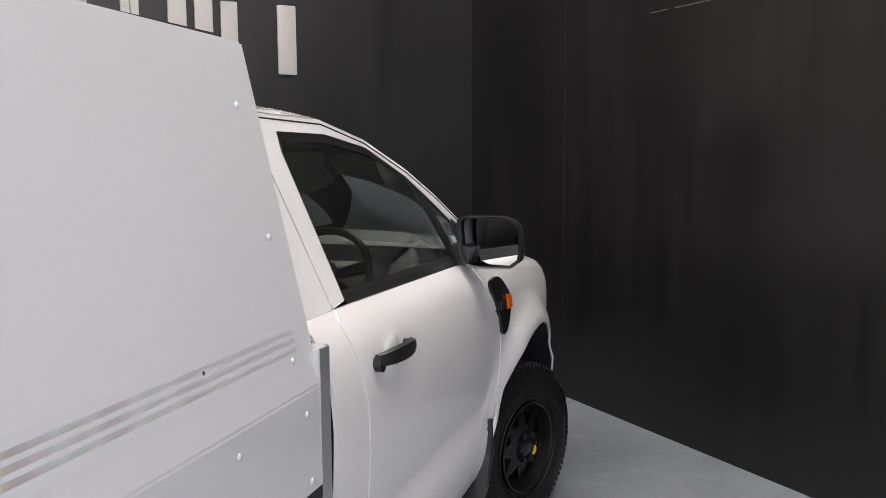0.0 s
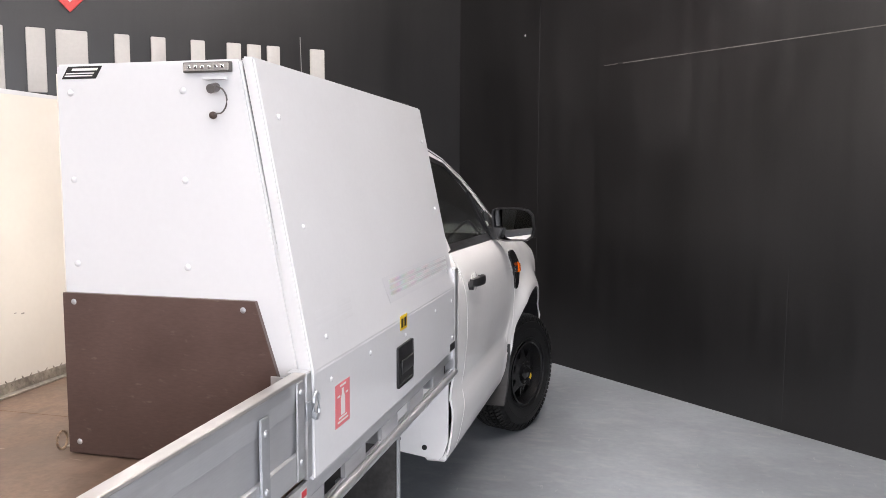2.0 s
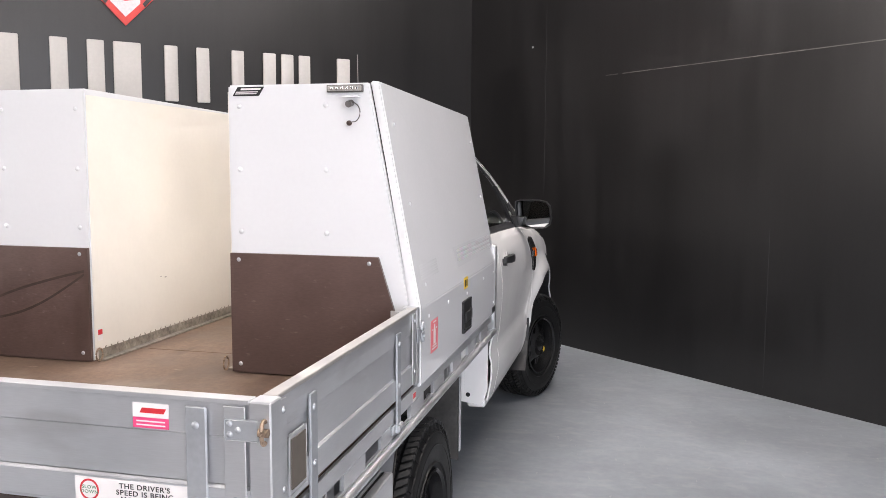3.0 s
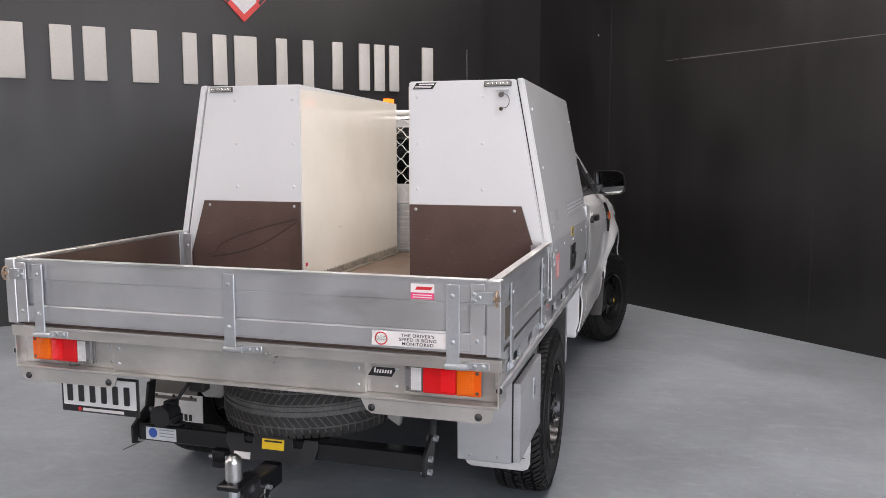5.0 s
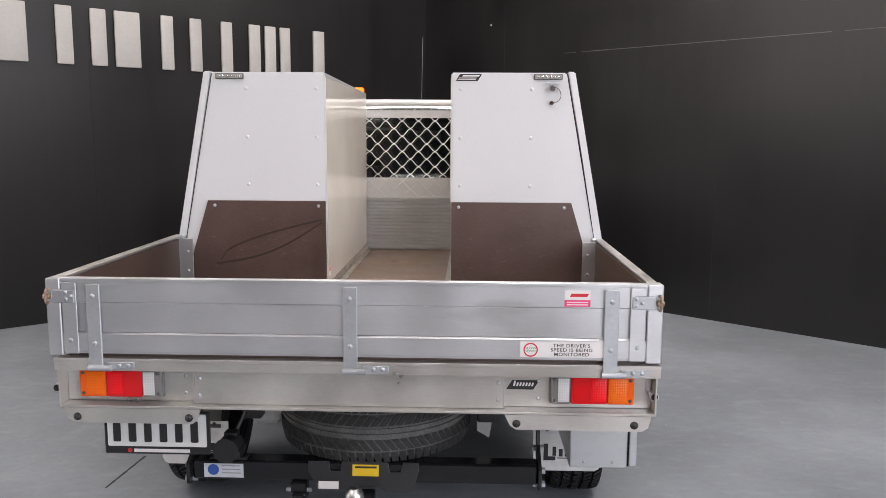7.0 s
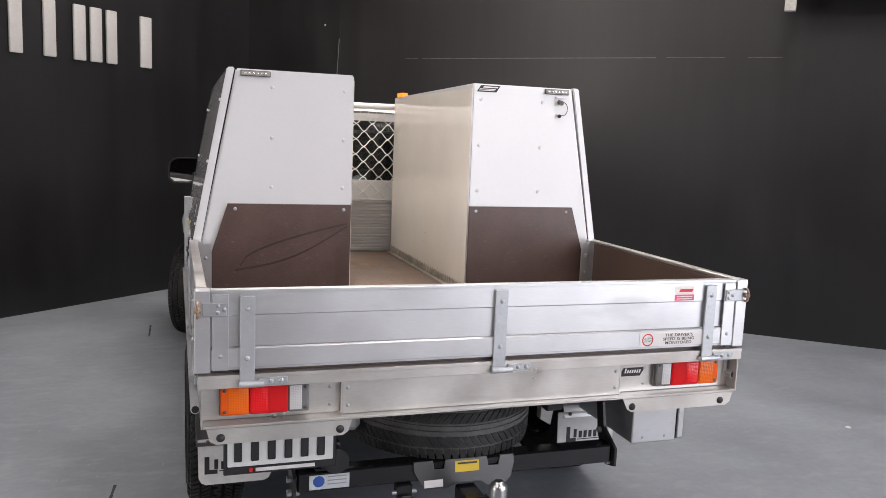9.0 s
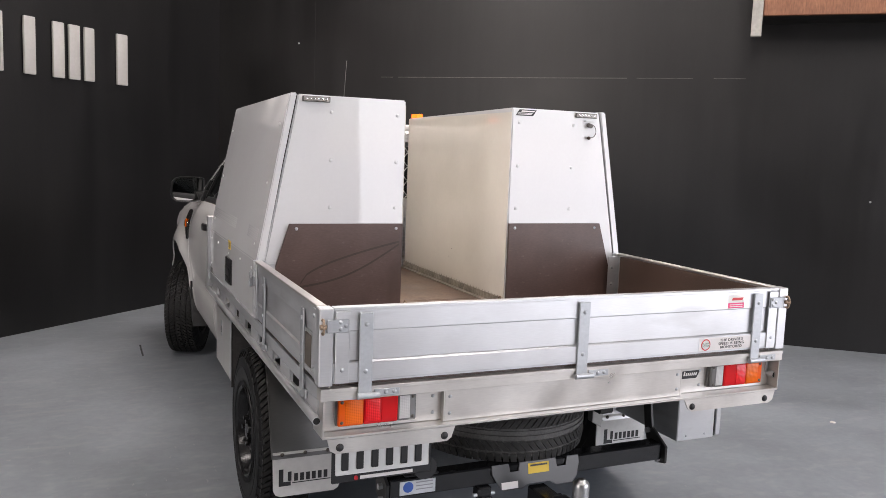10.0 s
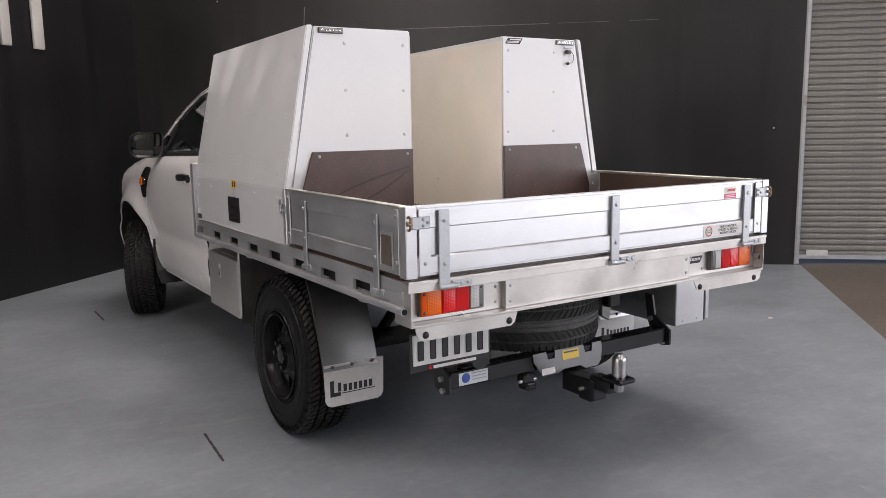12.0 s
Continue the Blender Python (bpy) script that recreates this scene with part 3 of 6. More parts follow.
def diamond_mesh(x0, x1, z0, z1, y, cell=0.105, rowh=0.0485):
    """Crimped bars: each row of zigzag touches the next at the bends."""
    bm = bmesh.new()
    rows = int((z1 - z0) / rowh)
    for r in range(rows):
        zc = z0 + (r + 0.5) * rowh
        pts = []
        n = int((x1 - x0) / (cell / 8))
        for i in range(n + 1):
            x = x0 + i * cell / 8
            ph = (x / cell) % 1.0
            tri = max(-0.42, min(0.42, (4 * abs(ph - 0.5) - 1) * 0.62))
            zz = zc + (tri if r % 2 == 0 else -tri) * rowh * 1.12
            pts.append((x, y + (0.002 if r % 2 else -0.002), zz))
        tube(bm, pts, 0.0033, 5)
    return bm


part("safety_mesh", diamond_mesh(-0.42, 0.42, 1.306, 1.892, YH + 0.008), M_WHITE, truck, "white crimped diamond wire mesh", True)

# ---- the two storage boxes on the tray ----
M_BOARD = mat("brown_ply_board", (0.094, 0.059, 0.050), 0.40, bump=0.12, scale=260, var=0.1, big=5, bigvar=0.18, stretch=(0.2, 1, 0.8))
flecks(M_BOARD, (0.20, 0.155, 0.13), 46, 0.66, 0.78, 0.45, (0.6, 1, 1.6))
flecks(M_BOARD, (0.055, 0.032, 0.025), 4, 0.56, 0.72, 0.5, (1.4, 1, 0.5))
M_LED = lens("led_strip_lens", (0.5, 0.48, 0.45), 0.2, 0.4)


M_FILM = mat("glossy_film", (0.70, 0.71, 0.725), 0.10, var=0.01, big=3, bigvar=0.03, coat=0.5)
M_FILM.node_tree.nodes["Principled BSDF"].inputs["Thin Film Thickness"].default_value = 620
M_FILM.node_tree.nodes["Principled BSDF"].inputs["Thin Film IOR"].default_value = 1.55


M_BEACON = bpy.data.materials.new("lit_amber_beacon")
M_BEACON.use_nodes = True
e = M_BEACON.node_tree.nodes["Principled BSDF"]
e.inputs["Base Color"].default_value = (0.8, 0.14, 0.005, 1)
e.inputs["Emission Color"].default_value = (1.0, 0.13, 0.003, 1)
e.inputs["Emission Strength"].default_value = 2.6


def rainbow_film():
    """Foil that splits the light: a dense coating that grows thicker along the strip."""
    m = mat("rainbow_film", (0.62, 0.62, 0.62), 0.3, var=0.0, bigvar=0.03)
    nt = m.node_tree
    tc = nt.nodes.new("ShaderNodeTexCoord")
    sep = nt.nodes.new("ShaderNodeSeparateXYZ")
    mr = nt.nodes.new("ShaderNodeMapRange")
    mr.inputs["From Min"].default_value, mr.inputs["From Max"].default_value = 0.65, 1.45
    mr.inputs["To Min"].default_value, mr.inputs["To Max"].default_value = 330, 1150
    nt.links.new(tc.outputs["Object"], sep.inputs[0])
    nt.links.new(sep.outputs[1], mr.inputs[0])
    b = nt.nodes["Principled BSDF"]
    nt.links.new(mr.outputs[0], b.inputs["Thin Film Thickness"])
    b.inputs["IOR"].default_value = 3.2
    b.inputs["Thin Film IOR"].default_value = 1.8
    return m


M_RAINBOW = rainbow_film()
BOX_LENGTH = 0.95


def storage_box(sx, y0=1.17):
    box = thing("storage_box", "white sloped-side storage box bolted on the tray" if sx > 0 else "white sloped-side storage box on the tray, its brown board scratched", "storage box", group="boxes on the tray", at=(sx * 0.6, y0, ZD))
    inv = Matrix.Translation((-sx * 0.6, 0, -ZD)) @ Matrix.Diagonal((1, BOX_LENGTH, 1, 1)) @ Matrix.Translation((0, -y0, 0))

    def p(name, bm, m, parent=None, label="", smooth=False):
        bm.transform(inv)
        return part(name, bm, m, parent or box, label, smooth)
    X = lambda a: sx * a + 0.008
    yt, yb = 2.695, 2.70
    # carcass: the section runs from inner wall over the top and down the slope
    sec = [(0.288, ZD + 0.003), (0.288, 1.985), (0.808, 1.985), (0.953, 1.225), (0.953, ZD + 0.003)]
    bm = bmesh.new()
    back = [bm.verts.new((X(a), y0, z)) for a, z in sec]
    front = [bm.verts.new((X(a), yt + (yb - yt) * min(1, (1.985 - z) / 0.76), z - (0.02 if z > 1.9 else 0))) for a, z in sec]
    bm.faces.new(back), bm.faces.new(front)
    for i in range(5):
        j = (i + 1) % 5
        bm.faces.new((back[i], back[j], front[j], front[i]))
    bmesh.ops.bevel(bm, geom=list(bm.edges), offset=0.006, segments=2, affect="EDGES")
    body = p("body", bm, M_BOX)
    bm = boxm(*sorted((X(0.2855), X(0.2878))), y0 + 0.004, 2.685, ZD + 0.006, 1.962, 0.0005)
    inner = p("inner_panel", bm, M_CREAM, body, "glossy cream inner panel")
    for k in range(3):
        a, b = random.uniform(1.3, 2.5), random.uniform(1.02, 1.3)
        p("scuff", boxm(*sorted((X(0.2852), X(0.2854))), a, a + random.uniform(0.004, 0.016), b, b + random.uniform(0.002, 0.006)), mat("grey_scuff", (0.3, 0.28, 0.25), 0.6), inner)
    # gap seal, then the hinged side door of two leaves in one folded sheet
    seal = [(0.809, 1.98), (0.813, 1.98), (0.959, 1.225), (0.959, 0.975), (0.954, 0.975), (0.954, 1.225)]
    p("door_seal", prism(bmesh.new(), [(X(a), z) for a, z in seal], "y", y0 + 0.012, 2.64), M_GAP)
    bm = bmesh.new()
    outer = [(0.8135, 1.990), (0.846, 1.988), (0.990, 1.226), (0.990, 0.955), (0.9605, 0.955), (0.9605, 1.222)]
    back = [bm.verts.new((X(a), y0 - 0.004, z)) for a, z in outer]
    front = [bm.verts.new((X(a), yt - 0.005 + (yb - yt + 0.045) * min(1, (1.985 - z) / 0.76), z - (0.022 if z > 1.9 else 0))) for a, z in outer]
    bm.faces.new(back), bm.faces.new(front)
    for i in range(6):
        j = (i + 1) % 6
        bm.faces.new((back[i], back[j], front[j], front[i]))
    bmesh.ops.bevel(bm, geom=list(bm.edges), offset=0.005, segments=2, affect="EDGES")
    door = p("side_door", bm, M_BOX)
    nrm = Vector((sx * 0.983, 0, 0.183))

    def slope(y, z, out=0.0):
        """A place on the door's outer face."""
        a = 0.990 if z < 1.226 else 0.990 - (z - 1.226) * (0.142 / 0.762)
        return Vector((X(a + out), y, z + (0.18 * out if z > 1.226 else 0)))
    # louvred vents
    for ya, yb2 in ((1.24, 1.50), (1.86, 2.66)):
        for k in range(3):
            z = 1.312 + k * 0.019
            bm = bmesh.new()
            a, b = slope(ya, z, 0.0003), slope(yb2, z, 0.0003)
            c, d = slope(ya, z + 0.016, 0.0003), slope(yb2, z + 0.016, 0.0003)
            e, f = slope(ya + 0.012, z + 0.008, 0.0012), slope(yb2 - 0.012, z + 0.008, 0.0012)
            vs = [bm.verts.new(q) for q in (a, b, d, c, e, f)]
            bm.faces.new((vs[0], vs[1], vs[5], vs[4])), bm.faces.new((vs[4], vs[5], vs[2], vs[3]))
            bm.faces.new((vs[0], vs[4], vs[3])), bm.faces.new((vs[1], vs[2], vs[5])), bm.faces.new((vs[0], vs[3], vs[2], vs[1]))
            p("louvre", bm, M_RAINBOW if sx > 0 and ya > 1.8 else M_BOX, door, smooth=True)
    # clear glossy film left on over the long vent
    if sx > 0:
        bm = bmesh.new()
        q = [slope(1.845, 1.292, 0.0002), slope(2.68, 1.292, 0.0002), slope(2.68, 1.378, 0.0002), slope(1.80, 1.378, 0.0002)]
        q2 = [v + nrm * 0.0004 for v in q]
        va, vb = [bm.verts.new(v) for v in q], [bm.verts.new(v) for v in q2]
        bm.faces.new(va), bm.faces.new(vb)
        for i in range(4):
            bm.faces.new((va[i], va[(i + 1) % 4], vb[(i + 1) % 4], vb[i]))
        film = p("protective_film", bm, M_FILM, door, "glossy clear film with a faint rainbow sheen")
        for y, z in ((2.32, 1.352),):
            c = slope(y, z, 0.0014)
            p("film_mark", dome(bmesh.new(), c, nrm, 0.004, 0.0006), M_PLASTIC, film)
    # rivets round the door
    for y, z in [(1.245, 1.85), (1.27, 1.577), (1.285, 1.294), (1.285, 1.183), (1.603, 1.183), (2.39, 1.178), (2.633, 1.30), (2.665, 1.176), (2.68, 1.02), (2.609, 1.83), (2.635, 1.56), (1.98, 1.165)]:
        n = nrm if z > 1.226 else Vector((sx, 0, 0))
        yy = min(y, yt - 0.03 + (yb - yt + 0.045) * min(1, (1.985 - z) / 0.76))
        p("rivet", dome(bmesh.new(), slope(yy, z), n, 0.008, 0.004), M_BOX, door, smooth=True)
    # paddle lock and stickers
    lk = p("paddle_lock", boxm(*sorted((X(0.990), X(0.996))), 1.87, 2.05, 1.005, 1.142, 0.008, 2), M_PLASTIC, door, "black paddle lock", True)
    # black plate drawn as the shaded hollow behind the paddle
    p("lock_recess", boxm(*sorted((X(0.9962), X(0.998))), 1.885, 2.035, 1.02, 1.085, 0.004, 1), M_GAP, lk)
    p("lock_paddle", boxm(*sorted((X(0.9985), X(1.006))), 1.89, 2.03, 1.05, 1.095, 0.004, 2), M_PLASTIC, lk, smooth=True)
    yl = p("warning_sticker", boxm(*sorted((X(0.9902), X(0.9912))), 1.913, 1.993, 1.19, 1.238), mat("yellow_sticker", (0.75, 0.5, 0.02), 0.4, var=0.02), door, "small yellow warning sticker")
    p("sticker_mark", boxm(*sorted((X(0.9913), X(0.9916))), 1.922, 1.946, 1.198, 1.228), M_PLASTIC, yl)
    p("sticker_mark", boxm(*sorted((X(0.9913), X(0.9916))), 1.958, 1.982, 1.198, 1.228), M_PLASTIC, yl)
    p("maker_tag", boxm(*sorted((X(0.9902), X(0.9915))), 2.64, 2.735, 0.965, 0.995), M_PLASTIC, door, "small black tag")
    if sx > 0:
        rs = p("extinguisher_sticker", boxm(X(0.9902), X(0.991), 1.31, 1.42, 1.04, 1.157), mat("red_sticker", (0.74, 0.19, 0.21), 0.4, var=0.03), door, "red fire extinguisher sticker")
        white = mat("sticker_white", (0.75, 0.72, 0.7), 0.45, var=0.02)
        p("bottle_shape", prism(bmesh.new(), [(1.35, 1.068), (1.382, 1.068), (1.382, 1.115), (1.374, 1.126), (1.374, 1.14), (1.358, 1.14), (1.358, 1.126), (1.35, 1.115)], "x", X(0.9911), X(0.9915)), white, rs)
        for ya2, yb3, z in ((1.325, 1.405, 1.050), (1.335, 1.395, 1.060), (1.325, 1.345, 1.120), (1.388, 1.405, 1.120), (1.345, 1.39, 1.146)):
            p("text_bar", boxm(X(0.9911), X(0.9915), ya2, yb3, z, z + 0.005), white, rs)
    # brown board on the rear face, with bolts
    bd = [(0.292, ZD + 0.004), (0.292, 1.398), (0.842, 1.398), (0.935, 1.10), (0.935, ZD + 0.004)]
    board = p("rear_board", prism(bmesh.new(), [(X(a), z) for a, z in bd], "y", y0 - 0.0155, y0 - 0.0005, 0.001), M_BOARD, box, "brown film-faced plywood board")
    for a, z in ((0.325, 1.375), (0.81, 1.375), (0.325, 1.0), (0.8, 1.0)):
        p("bolt", dome(bmesh.new(), (X(a), y0 - 0.0155, z), (0, -1, 0), 0.008, 0.004), M_STEEL, board, smooth=True)
    for a in (0.33, 0.652):
        for z in (1.912, 1.692, 1.474):
            p("rivet", dome(bmesh.new(), (X(a), y0, z), (0, -1, 0), 0.009, 0.005), M_BOX, body, smooth=True)
    # warning lamp bar near the top
    la = p("lamp_bar", boxm(*sorted((X(0.66), X(0.79))), y0 - 0.012, y0 - 0.0005, 1.953, 1.979, 0.004, 2), mat("smoky_lamp_housing", (0.10, 0.095, 0.09), 0.3, 0.4), box, "amber warning lamp bar, unlit")
    p("lamp_lens", boxm(*sorted((X(0.664), X(0.786))), y0 - 0.0165, y0 - 0.0125, 1.9565, 1.9755, 0.003), M_LED, la, "clear lens")
    for k in range(6):
        p("led", dome(bmesh.new(), (X(0.68 + 0.018 * k), y0 - 0.0168, 1.966), (0, -1, 0), 0.0055, 0.002), M_CHROME, la, smooth=True)
    # beacon near the front inner corner
    bm = boxm(*sorted((X(0.295), X(0.34))), 2.57, 2.67, 1.967, 1.992, 0.006, 2)
    p("front_beacon", bm, M_BEACON, box, "small lit amber beacon", True)
    # folded checker-plate angle along the foot of the inner wall
    bm = boxm(*sorted((X(0.255), X(0.287))), y0 + 0.02, 2.7, ZD + 0.001, ZD + 0.006, 0.001)
    bx(bm, *sorted((X(0.281), X(0.2848))), y0 + 0.02, 2.7, ZD + 0.0065, ZD + 0.042, 0.001)
    k = 0
    y = y0 + 0.035
    while y < 2.69:
        m = Matrix.Translation((X(0.281), y, ZD + 0.024 + 0.014 * (k % 3 - 0.5))) @ Matrix.Rotation(radians(45 * (-1) ** k), 4, "X") @ Matrix.Diagonal((0.0018, 0.009, 0.003, 1))
        bmesh.ops.create_uvsphere(bm, u_segments=6, v_segments=4, radius=1, matrix=m)
        y += 0.013
        k += 1
    p("checker_angle", bm, mat("dirty_checker_plate", (0.34, 0.31, 0.265), 0.45, 0.5, bump=0.1, scale=60, var=0.25, big=14, bigvar=0.3), box, "dirty checker-plate angle")
    ring = tube(bmesh.new(), [(X(0.262), y0 - 0.005 + 0.02 * math.sin(a), ZD + 0.03 + 0.024 * math.cos(a)) for a in np.linspace(0, 6.2, 20)], 0.0035, 6)
    p("tie_ring", ring, mat("rusty_zinc", (0.22, 0.14, 0.09)), box, "small steel tie-down ring", True)
    if sx > 0:
        tag = p("maker_plate", prism(bmesh.new(), [(0.315, 1.947), (0.415, 1.947), (0.435, 1.978), (0.335, 1.978)], "y", y0 - 0.002, y0 - 0.0003), M_PLASTIC, box, "black maker plate with illegible lines")
        wh = mat("sticker_white", (0.75, 0.72, 0.7))
        p("text_bar", prism(bmesh.new(), [(0.345, 1.967), (0.42, 1.967), (0.424, 1.973), (0.349, 1.973)], "y", y0 - 0.0026, y0 - 0.0021), wh, tag)
        p("text_bar", prism(bmesh.new(), [(0.328, 1.959), (0.41, 1.959), (0.412, 1.962), (0.33, 1.962)], "y", y0 - 0.0026, y0 - 0.0021), wh, tag)
        p("text_bar", prism(bmesh.new(), [(0.324, 1.953), (0.405, 1.953), (0.407, 1.956), (0.326, 1.956)], "y", y0 - 0.0026, y0 - 0.0021), wh, tag)
        sk = p("cable_socket", boxm(0.725, 0.785, y0 - 0.02, y0 - 0.0005, 1.935, 1.941, 0.001), M_BOX, box, "cable socket with a hanging rubber cap")
        p("socket_body", rod(bmesh.new(), (0.752, y0 - 0.03, 1.912), (0.752, y0 - 0.0005, 1.918), 0.0115, 12), mat("grey_socket", (0.12, 0.11, 0.105), 0.45), sk, smooth=True)
        p("cable", tube(bmesh.new(), [(0.76 + 0.03 * math.sin(a), y0 - 0.02, 1.885 + 0.034 * math.cos(a)) for a in np.linspace(0.1, 2.7, 10)] + [(0.757, y0 - 0.022, 1.853)], 0.0020, 6), mat("grey_cable", (0.10, 0.09, 0.085), 0.5), sk, smooth=True)
        p("cap", dome(bmesh.new(), (0.75, y0 - 0.016, 1.85), (0, -1, 0), 0.0095, 0.012), mat("brown_cap", (0.05, 0.03, 0.022), 0.6), sk, smooth=True)
    else:
        tg = p("small_sticker", boxm(*sorted((X(0.2840), X(0.2853))), y0 + 0.02, y0 + 0.05, ZD + 0.075, ZD + 0.12), mat("sticker_white", (0.75, 0.72, 0.7)), inner, "small white and red sticker")
        p("sticker_mark", boxm(*sorted((X(0.2832), X(0.2839))), y0 + 0.022, y0 + 0.048, ZD + 0.098, ZD + 0.118), mat("label_red", (0.6, 0.03, 0.04), 0.4), tg)
        # rubbed marks on the board
        sw = mat("rubbed_mark", (0.05, 0.033, 0.026), 0.3)
        pts = [(-0.80 + 0.5 * t, y0 - 0.0158, 1.10 + 0.20 * t - 0.06 * math.sin(t * 3.1) + 0.07 * t * (1 - t)) for t in np.linspace(0, 1, 18)]
        pts2 = [(-0.78 + 0.48 * t, y0 - 0.0158, 1.12 + 0.16 * math.sqrt(t) + 0.03 * t) for t in np.linspace(0, 1, 18)]
        for q in (pts, pts2):
            bm = bmesh.new()
            up = [bm.verts.new((a, b, c + 0.006)) for a, b, c in q]
            dn = [bm.verts.new((a, b, c - 0.004)) for a, b, c in q]
            for i in range(17):
                bm.faces.new((dn[i], dn[i + 1], up[i + 1], up[i]))
            p("rub_mark", bm, sw, board, "dark curved rub mark")
    return box


storage_box(1)
storage_box(-1)

# ---- wheels ----
def lathe(bm, prof, n, axis="x"):
    """Turn a profile of (radius, offset along the axis) round the axis."""
    rings = []
    for k in range(n):
        t = 2 * math.pi * k / n
        rings.append([bm.verts.new((o, r * math.cos(t), r * math.sin(t))) for r, o in prof])
    for k in range(n):
        a, b = rings[k], rings[(k + 1) % n]
        for i in range(len(prof) - 1):
            bm.faces.new((a[i], a[i + 1], b[i + 1], b[i]))
    return bm


TR, TW = 0.40, 0.252


def tyre_mesh(highway=False):
    bm = bmesh.new()
    w = TW / 2
    prof = [(0.208, -w * 0.76), (0.222, -w * 0.9), (0.28, -w * 1.0), (0.33, -w * 0.98), (0.362, -w * 0.88), (TR - 0.012, -w * 0.74), (TR - 0.010, 0), (TR - 0.012, w * 0.74), (0.362, w * 0.88), (0.33, w * 0.98), (0.28, w * 1.0), (0.222, w * 0.9), (0.208, w * 0.76)]
    lathe(bm, prof, 72)
    # sidewall ribs
    for s in (-1, 1):
        for r in (0.236, 0.30, 0.345):
            lathe(bm, [(r, s * w * (0.955 if r < 0.28 else 0.995 if r < 0.32 else 0.94)), (r + 0.003, s * w * 1.012 if r < 0.32 else s * w * 0.97), (r + 0.006, s * w * (0.96 if r < 0.28 else 0.995 if r < 0.32 else 0.93))], 72)
    # tread blocks: five rows, skewed
    rows = [(-0.093, 0.039), (-0.047, 0.035), (0.0, 0.037), (0.047, 0.035), (0.093, 0.039)]
    n = 80 if not highway else 76
    if highway:
        # two unbroken ribs in the middle between rows of slanted blocks
        for c in (-0.0105, 0.0105):
            lathe(bm, [(TR - 0.012, c - 0.0075), (TR - 0.005, c - 0.0065), (TR - 0.005, c + 0.0065), (TR - 0.012, c + 0.0075)], 72)
        rows = [(-0.095, 0.042), (-0.047, 0.044), (0.047, 0.044), (0.095, 0.042)]
    last = len(rows) - 1
    for ri, (c, wd) in enumerate(rows):
        for k in range(n):
            t0 = 2 * math.pi * (k + 0.5 * (ri % 2)) / n
            dt = 2 * math.pi / n * (0.72 if not highway else 0.80)
            if highway:
                sk = (0.02, 0.085, -0.085, -0.02)[ri]
            else:
                sk = 0.06 * (1 if ri < 2 else -1 if ri > 2 else (0.6 if k % 2 else -0.6))
            edge = 0.010 if ri in (0, last) else 0.0
            vs = []
            for lift in (0.0, 1.0):
                for (u, v) in ((0, 0), (1, 0), (1, 1), (0, 1)):
                    x = c + (u - 0.5) * (wd - 0.004 * lift)
                    drop = edge * (1 if (ri == 0 and u == 0) or (ri == last and u == 1) else 0)
                    r = TR - 0.014 - drop * 0.9 + lift * (0.014 if not highway else 0.009)
                    t = t0 + (v - 0.5) * dt * (1 - 0.06 * lift) + sk * (u - 0.5)
                    vs.append(bm.verts.new((x, r * math.cos(t), r * math.sin(t))))
            for i, f in enumerate(((4, 5, 6, 7), (0, 4, 5, 1)[::-1], (1, 5, 6, 2), (2, 6, 7, 3), (3, 7, 4, 0))):
                bm.faces.new([vs[k2] for k2 in f]).material_index = 1 if i == 0 else 0
    # shoulder lugs that run down the sidewall
    if not highway:
        for s in (-1, 1):
            for k in range(n // 2):
                t0 = 2 * math.pi * (2 * k + 0.25) / n
                q = []
                for r, x in ((TR - 0.006, w * 0.80), (0.352, w * 0.965)):
                    for dv in (-0.022, 0.022):
                        q.append((s * x, r, t0 + dv))
                vs = [bm.verts.new((x, r * math.cos(t), r * math.sin(t))) for x, r, t in q]
                vi = [bm.verts.new((x * 0.93, r * 0.985 * math.cos(t), r * 0.985 * math.sin(t))) for x, r, t in q]
                bm.faces.new((vs[0], vs[1], vs[3], vs[2]))
                for a, b in ((0, 1), (1, 3), (3, 2), (2, 0)):
                    bm.faces.new((vs[a], vs[b], vi[b], vi[a]))
    return bm


